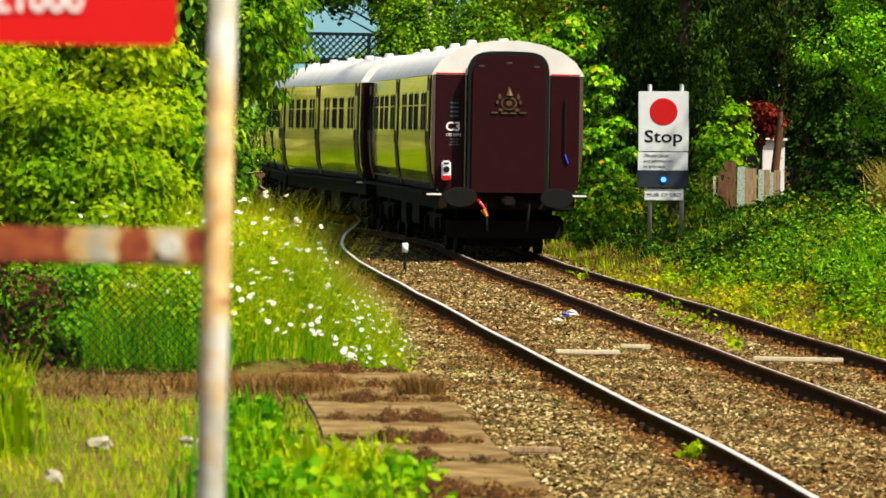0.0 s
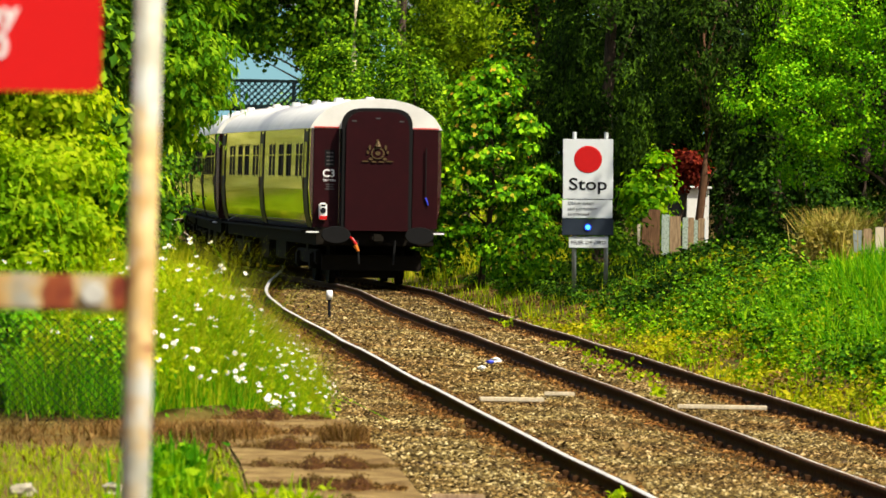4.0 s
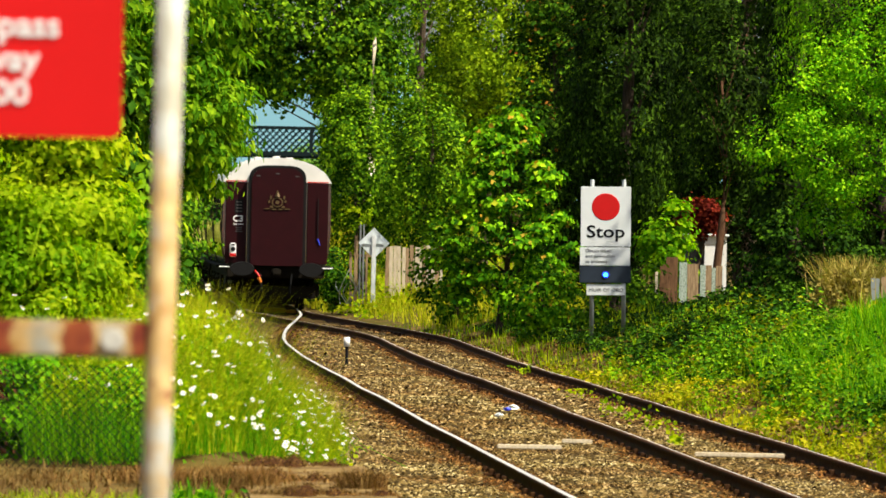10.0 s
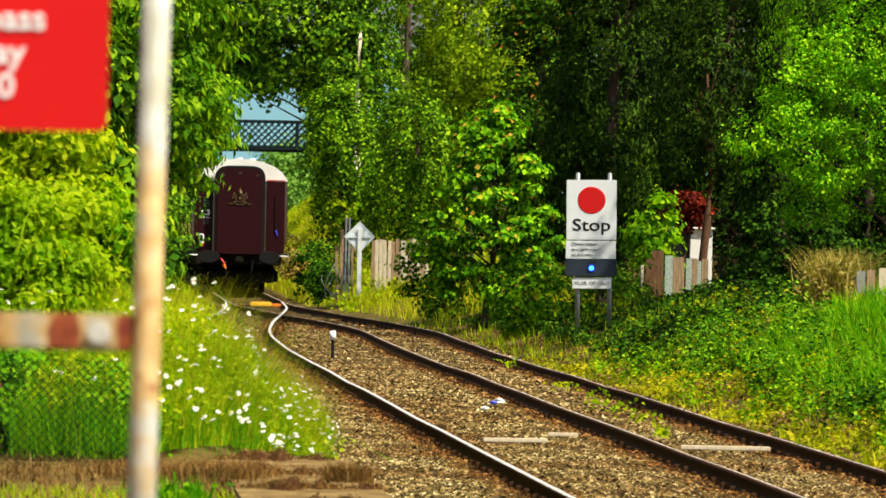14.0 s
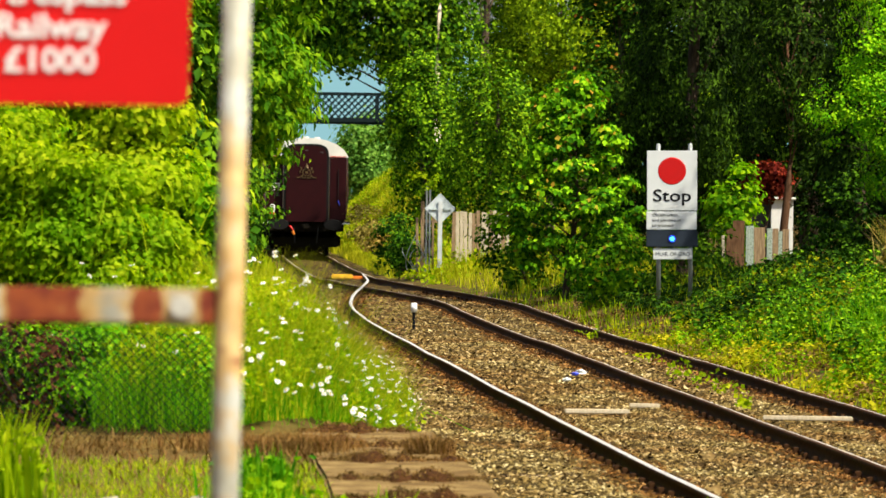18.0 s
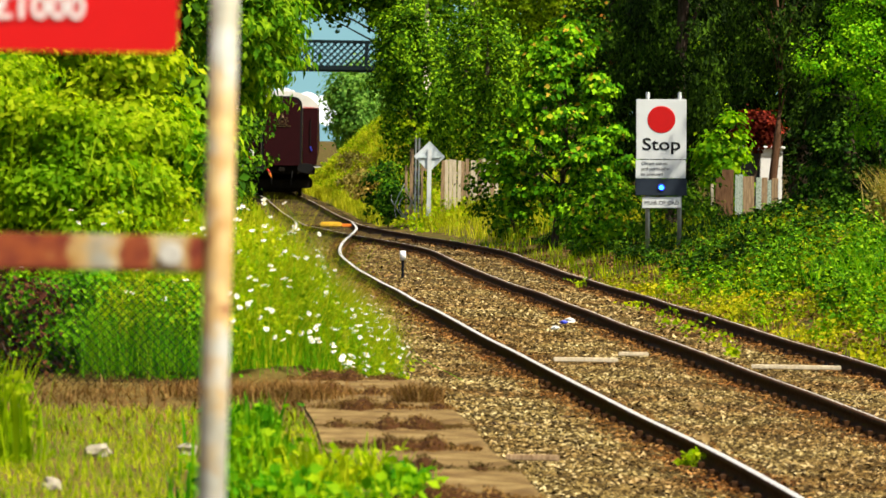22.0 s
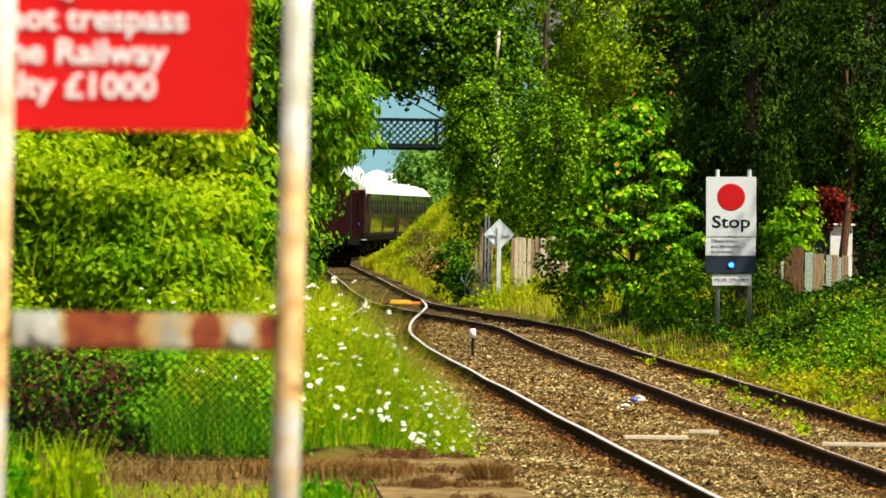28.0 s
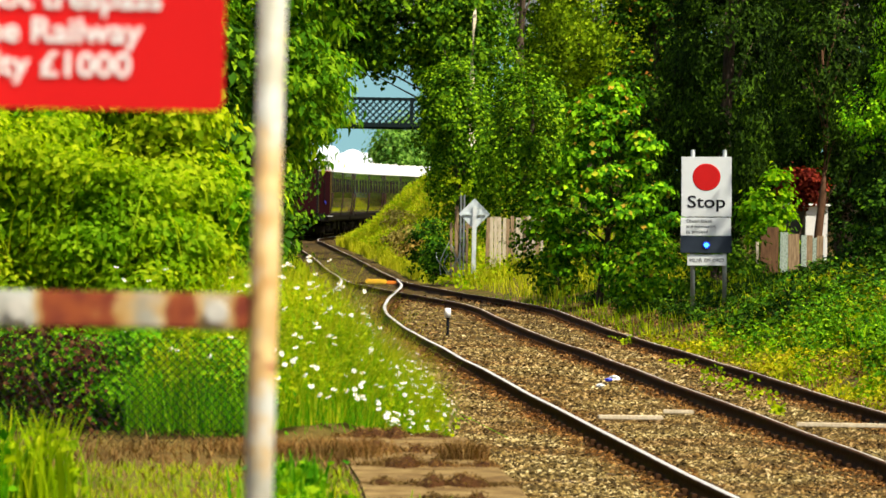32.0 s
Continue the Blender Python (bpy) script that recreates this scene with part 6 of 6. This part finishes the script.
for k, (x, y) in enumerate(((2.1, 44.0), (2.3, 49.5))):
    tagged(crumple("boulder", (x, y, -0.1), (0.07, 0.05, 0.04), M["slab"], "", 30 + k), "larger pale stone in the ballast", "stone", "stones in the ballast")


def netting():
    f = thing("wire_fence", pose(0, 37.2, PLATFORM_TOP - 0.03), "chain-link fence panel in front of the hedge", "fence")
    v, q = mesh_strip(-4.4, -1.62, 0.0, 0.72, 0, 0.06, 0.0021)
    child(new("netting", mesh_of("netting", v, q, M["dark"])), f, "dark green wire netting")
    for x in (-4.4,):
        part("fence_post", rod((x, 0, -0.2), (x, 0, 0.75), 0.02, 0.02, 8), M["dark"], f)


netting()


def wire_tangle():
    w = thing("wire_tangle", pose(-1.12, 148.6, 0.1), "tangle of loose grey fence wire", "wire")
    rg = random.Random(5)
    for k in range(6):
        a, h = rg.uniform(-0.1, 0.25), rg.uniform(0.5, 0.95)
        pts = [(a + 0.16 * math.sin(u * 3 + k), rg.uniform(-0.05, 0.05), h * u) for u in (0, 0.2, 0.4, 0.6, 0.8, 1.0)]
        part("strand", tube(pts, [0.012] * 6, 5), M["grey"], w)


wire_tangle()
mk = part("white_marker", box(-0.09, 0.09, -0.06, 0.06, 0, 0.1, 0.02), M["white"], None)
mk.matrix_basis = pose(-2.05, 143.5, -0.16)
tagged(mk, "small white marker block beside the points", "marker")


# ---- the train ----
COACH, GAP, COACHES = 19.95, 0.14, 4
SIDE = [(1.27, 1.16), (1.36, 1.5), (1.40, 2.0), (1.395, 2.5), (1.385, 3.0), (1.378, 3.30)]
ROOF = [(1.40, 3.29), (1.34, 3.40), (1.22, 3.56), (0.98, 3.73), (0.66, 3.85), (0.33, 3.915), (0.0, 3.93)]


def hull(profile, y0, y1, closed_ends=True, steps=1):
    bm = bmesh.new()
    full = profile + [(-x, z) for x, z in reversed(profile) if x > 0] if profile[-1][0] == 0 else profile
    rings = [[bm.verts.new((x, y0 + (y1 - y0) * k / steps, z)) for x, z in full] for k in range(steps + 1)]
    for r0, r1 in zip(rings, rings[1:]):
        for a in range(len(full) - 1):
            bm.faces.new((r0[a], r0[a + 1], r1[a + 1], r1[a]))
    if closed_ends:
        bm.faces.new([bm.verts.new(v.co) for v in rings[0]])
        bm.faces.new([bm.verts.new(v.co) for v in rings[-1][::-1]])
    return bm


def side_x(z):
    return float(np.interp(z, [p[1] for p in SIDE], [p[0] for p in SIDE]))


def side_panel(y0, y1, z0, z1, s, out, thick=0.03, rows=6):
    """A curved panel on the coach's side from y0 to y1."""
    bm = bmesh.new()
    zs = [z0 + (z1 - z0) * k / rows for k in range(rows + 1)]
    a = [[bm.verts.new((s * (side_x(z) + out - d), y, z)) for z in zs] for y in (y0, y1) for d in (0, thick)]
    for k in range(rows):
        bm.faces.new((a[0][k], a[0][k + 1], a[2][k + 1], a[2][k]))
        bm.faces.new((a[0][k], a[0][k + 1], a[1][k + 1], a[1][k]))
        bm.faces.new((a[2][k], a[2][k + 1], a[3][k + 1], a[3][k]))
    bm.faces.new((a[0][0], a[1][0], a[3][0], a[2][0]))
    bm.faces.new((a[0][-1], a[1][-1], a[3][-1], a[2][-1]))
    bmesh.ops.recalc_face_normals(bm, faces=bm.faces[:])
    return bm


GANGWAY = [(0.74, 1.15)] + [(0.74 * math.copysign(min(1, abs(math.cos(a)) ** 0.45), math.cos(a)), 3.28 + 0.45 * math.sin(a) ** 0.75) for a in [math.pi * k / 16 for k in range(17)]] + [(-0.74, 1.15)]


def build_coach():
    c = thing("railway_coach", None, "maroon railway coach with a white roof and gold lining", "railway coach", "coaches of the train")
    body = [(-x, z) for x, z in SIDE] + [(x, z) for x, z in reversed(SIDE)]
    part("body", hull(body, 0, COACH), M["maroon_side"], c, "glossy maroon painted sides")
    part("roof", hull(ROOF, -0.03, COACH + 0.03, True, 1), M["roof"], c, "white painted roof", True)
    for k in range(9):
        y = 1.2 + k * 2.15
        for x in (-0.42, 0.42) if k % 2 else (0.0,):
            part("roof_vent", rod((x, y, 3.86), (x, y, 3.98), 0.13, 0.09, 10), M["roof"], c)
    part("underframe", box(-1.2, 1.2, 0.05, COACH - 0.05, 0.82, 1.17, 0.02), M["black"], c, "black steel underframe")
    for s in (-1, 1):
        part("step_board", box(s * 1.42 - 0.1, s * 1.42 + 0.1, 0.3, COACH - 0.3, 1.10, 1.14), M["black"], c)
        for y, w in ((0.75, 0.7), (COACH / 2, 0.7), (COACH - 0.75, 0.7)):
            d = part("door", side_panel(y - w / 2, y + w / 2, 1.2, 3.22, s, 0.012), M["maroon"], c, "dark maroon door")
            part("door_window", side_panel(y - 0.24, y + 0.24, 2.25, 3.0, s, 0.02, 0.03, 2), M["glass"], d)
            part("handle", box(s * 1.41 - 0.03, s * 1.41 + 0.03, y + 0.25, y + 0.29, 2.0, 2.25, 0.008), M["gold"], d, "brass handle")
            for e in (-1, 1):
                part("door_pillar", side_panel(y + e * (w / 2 + 0.04) - 0.03, y + e * (w / 2 + 0.04) + 0.03, 1.17, 3.28, s, 0.016), M["ink"], c)
        for y, wd in [(y0 + dy, w0) for y0 in (1.5, COACH / 2 + 0.8) for dy, w0 in ((0.1, 0.36), (0.85, 0.36), (2.3, 0.36), (2.8, 0.36), (3.9, 0.36), (4.4, 0.36), (5.7, 0.36), (6.45, 0.36))]:
            w = part("window", side_panel(y, y + wd, 2.24, 3.0, s, 0.008, 0.03, 3), M["maroon_side"], c, "dark coach window in a thin maroon frame")
            part("pane", side_panel(y + 0.05, y + wd - 0.05, 2.28, 2.72, s, 0.018, 0.03, 3), M["windowdark"], w)
            part("vent_pane", side_panel(y + 0.05, y + wd - 0.05, 2.75, 2.96, s, 0.018, 0.03, 2), M["windowdark"], w)
        for z in (1.30,):
            part("lining", side_panel(0.1, COACH - 0.1, z, z + 0.025, s, 0.008, 0.02, 1), M["gold"], c, "thin gold line")
    part("equipment_box", box(-1.1, 1.1, 7.2, 9.4, 0.42, 0.84, 0.03), M["black"], c)
    part("battery_box", box(-1.15, 1.15, 10.4, 12.0, 0.38, 0.84, 0.03), M["black"], c)
    for yb in (2.9, COACH - 2.9):
        b = part("bogie", box(-1.12, -0.98, yb - 1.9, yb + 1.9, 0.42, 0.72, 0.03, box(0.98, 1.12, yb - 1.9, yb + 1.9, 0.42, 0.72, 0.03, box(-1.1, 1.1, yb - 0.25, yb + 0.25, 0.5, 0.86, 0.03))), M["black"], c, "black four-wheeled bogie")
        # black block added so the space between the wheels reads as shade
        part("brake_gear", box(-0.62, 0.62, yb - 2.1, yb + 2.1, 0.14, 0.6, 0.05), M["black"], b)
        for dy in (-1.3, 1.3):
            for s in (-1, 1):
                part("axlebox", box(s * 1.08 - 0.12, s * 1.08 + 0.12, yb + dy - 0.15, yb + dy + 0.15, 0.32, 0.66, 0.03), M["black"], b)
            ws = part("wheelset", rod((-0.95, 0, 0), (0.95, 0, 0), 0.08), M["black"], c, "steel wheels on an axle")
            for s in (-1, 1):
                part("wheel", rod((s * 0.70, 0, 0), (s * 0.80, 0, 0), 0.46, 0.455, 24), M["black"], ws)
                part("flange", rod((s * 0.67, 0, 0), (s * 0.70, 0, 0), 0.485, 0.485, 24), M["black"], ws)
            ws.matrix_basis = pose(0, yb + dy, 0.46)
    # both ends alike: gangway, end panels, buffers
    for y, s in ((0.0, -1), (COACH, 1)):
        def end(name, bm, mat, label="", parent=None):
            if s > 0:
                bmesh.ops.transform(bm, matrix=Matrix.Translation((0, COACH, 0)) @ Matrix.Rotation(math.pi, 4, "Z"), verts=bm.verts)
            return part(name, bm, mat, parent or c, label)
        end("gangway", hull(GANGWAY, -0.06, 0.0), M["dark"], "dark rubber gangway frame")
        for q in (-1, 1):
            end("end_panel", box(q * 1.05 - 0.27, q * 1.05 + 0.27, -0.03, 0.0, 1.2, 3.29, 0.012), M["maroon"], "maroon end panel")
            end("end_step", box(q * 1.33 - 0.13, q * 1.33 + 0.13, -0.16, 0.0, 1.09, 1.12), M["white"], "pale step edge")
        end("buffer_beam", box(-1.25, 1.25, -0.08, 0.1, 0.84, 1.2, 0.01), M["black"], "black buffer beam")
        end("lower_beam", box(-1.05, 1.05, 0.5, 0.6, 0.3, 0.62), M["black"])
    return c


def crest(c):
    """A worn gilt device on the end door, in plain shapes."""
    k = part("gilt_device", disc(0, -0.325, 2.78, 0.15, 0.13, 0.02, 20), M["gold"], c, "worn gilt emblem in plain shapes")
    part("inner_plate", disc(0, -0.332, 2.78, 0.115, 0.095, 0.02, 20), M["maroon"], k)
    part("boss", disc(0, -0.338, 2.78, 0.06, 0.05, 0.02, 10), M["gold"], k)
    part("upper_knob", disc(0, -0.325, 3.05, 0.028, 0.03, 0.02, 10), M["gold"], k)
    part("upper_piece", rod((0, -0.325, 2.92), (0, -0.325, 3.03), 0.075, 0.03, 7), M["gold"], k)
    for q in (-1, 1):
        for x, z, a, b in ((0.17, 2.90, 0.03, 0.055), (0.21, 2.80, 0.028, 0.04), (0.15, 2.66, 0.05, 0.03), (0.26, 2.61, 0.08, 0.016), (0.08, 2.60, 0.07, 0.018)):
            part("side_piece", disc(q * x, -0.325, z, a, b, 0.02, 9), M["gold"], k)


def rear_fittings(c):
    """What only the last coach shows: the closed gangway, buffers, hoses, letters and lamp."""
    part("bellows", hull(GANGWAY, -0.28, -0.062), M["dark"], c, "dark rubber gangway bellows")
    cover = part("gangway_cover", hull([(x * 0.9, z if z < 2 else z - 0.07) for x, z in GANGWAY], -0.31, -0.27), M["maroon"], c, "dull maroon gangway cover")
    for x in (-0.5, 0.0, 0.5):
        part("strap", box(x - 0.05, x + 0.05, -0.318, -0.30, 3.50 - 0.25 * x * x, 3.53 - 0.25 * x * x, 0.004), M["faintink"], cover)
    for q in (-1, 1):
        b = part("buffer", disc(q * 0.88, -0.58, 1.06, 0.31, 0.18, 0.05), M["dark"], c, "oval dark steel buffer head")
        part("buffer_shank", rod((q * 0.88, -0.56, 1.06), (q * 0.88, 0.06, 1.06), 0.10, 0.13, 12), M["black"], b)
        part("brake_pipe", rod((q * 0.4, -0.3, 0.95), (q * 0.36, -0.34, 0.45), 0.025), M["dark"], c)
    part("coupling", box(-0.12, 0.12, -0.62, 0.0, 0.9, 1.08, 0.04), M["black"], c, "drooping coupler")
    part("brake_hose", tube([(-0.55, -0.2, 1.02), (-0.50, -0.3, 0.97), (-0.42, -0.35, 0.86)], [0.028, 0.03, 0.026], 8), M["red"], c, "red hose tap")
    part("jumper_tap", rod((-0.45, -0.38, 0.84), (-0.38, -0.38, 0.72), 0.05, 0.03), M["orange"], c, "orange hose coupling")
    crest(c)
    for q in (-1, 1):
        part("red_line", box(q * 1.05 - 0.27, q * 1.05 + 0.27, -0.036, 0.0, 3.30, 3.325), M["red"], c, "thin red line")
    lettering("class_letters", "C3", 0.225, M["white"], c, -1.13, -0.034, 2.27, width=1.0, bold=0.005, label="white letters")
    lettering("speed_letters", "100 MPH", 0.075, M["white"], c, -1.13, -0.034, 2.17)
    for k, (w, x) in enumerate(((0.17, -0.97), (0.14, -0.97), (0.19, -0.97))):
        part("text_bar", box(x - w / 2, x + w / 2, -0.036, -0.031, 2.10 - k * 0.05, 2.125 - k * 0.05), M["faintink"], c)
    part("notice_plate", box(-1.08, -0.87, -0.037, -0.03, 2.48, 2.84), M["dark"], c, "dark notice plate")
    for k in range(4):
        part("text_bar", box(-1.05, -0.90, -0.041, -0.036, 2.52 + k * 0.08, 2.55 + k * 0.08), M["faintink"], c)
    lamp = part("tail_lamp", box(-1.20, -1.03, -0.18, -0.03, 1.36, 1.72, 0.03), M["white"], c, "white tail lamp with a red base")
    part("lens", disc(-1.115, -0.185, 1.56, 0.06, 0.06, 0.02), M["ink"], lamp)
    part("red_base", box(-1.195, -1.035, -0.187, -0.1, 1.37, 1.45), M["red"], lamp)
    part("lamp_handle", box(-1.16, -1.07, -0.187, -0.15, 1.65, 1.69), M["ink"], lamp)
    part("blue_tap", rod((1.06, -0.05, 1.86), (1.12, -0.06, 1.70), 0.022, 0.014), M["blue"], c, "bright blue tap handle")
    part("handrail", rod((1.06, -0.07, 1.9), (1.06, -0.07, 2.9), 0.014), M["dark"], c)


coach = build_coach()
train = [coach] + [copy_thing(coach, Matrix()) for _ in range(COACHES - 1)]
rear_fittings(train[0])
tagged(train[0], "last maroon coach with a white tail lamp and gilt emblem")

PATH_Y = np.arange(-30, 430, 0.5)
PATH_S = np.concatenate([[0], np.cumsum(np.hypot(np.diff(PATH_Y), np.diff(main_x(PATH_Y))))])
S0 = float(np.interp(100.7, PATH_Y, PATH_S))


def travelled(t):
    return 3.62 * t + 0.052 * t * t


def on_line(s):
    y = float(np.interp(s, PATH_S, PATH_Y))
    return Vector((float(main_x(y)), y, 0.0))


def coach_pose(k, t):
    s = S0 + travelled(t) + k * (COACH + GAP)
    a, b = on_line(s + 2.9), on_line(s + COACH - 2.9)
    d = (b - a).normalized()
    o = a - d * 2.9
    return Matrix.Translation(o) @ Matrix.Rotation(math.atan2(-d.x, d.y), 4, "Z")


def motions():
    for k, c in enumerate(train):
        walk(c, [(t, coach_pose(k, t)) for t in range(33)])
    turns = [i / 8 for i in range(257)]
    for c in train[:2]:
        for w in c.children:
            if w.name.startswith("wheelset"):
                at = w.matrix_basis.translation.copy()
                walk(w, [(t, Matrix.Translation(at) @ Matrix.Rotation(-travelled(t) / 0.46, 4, "X")) for t in turns])


motions()
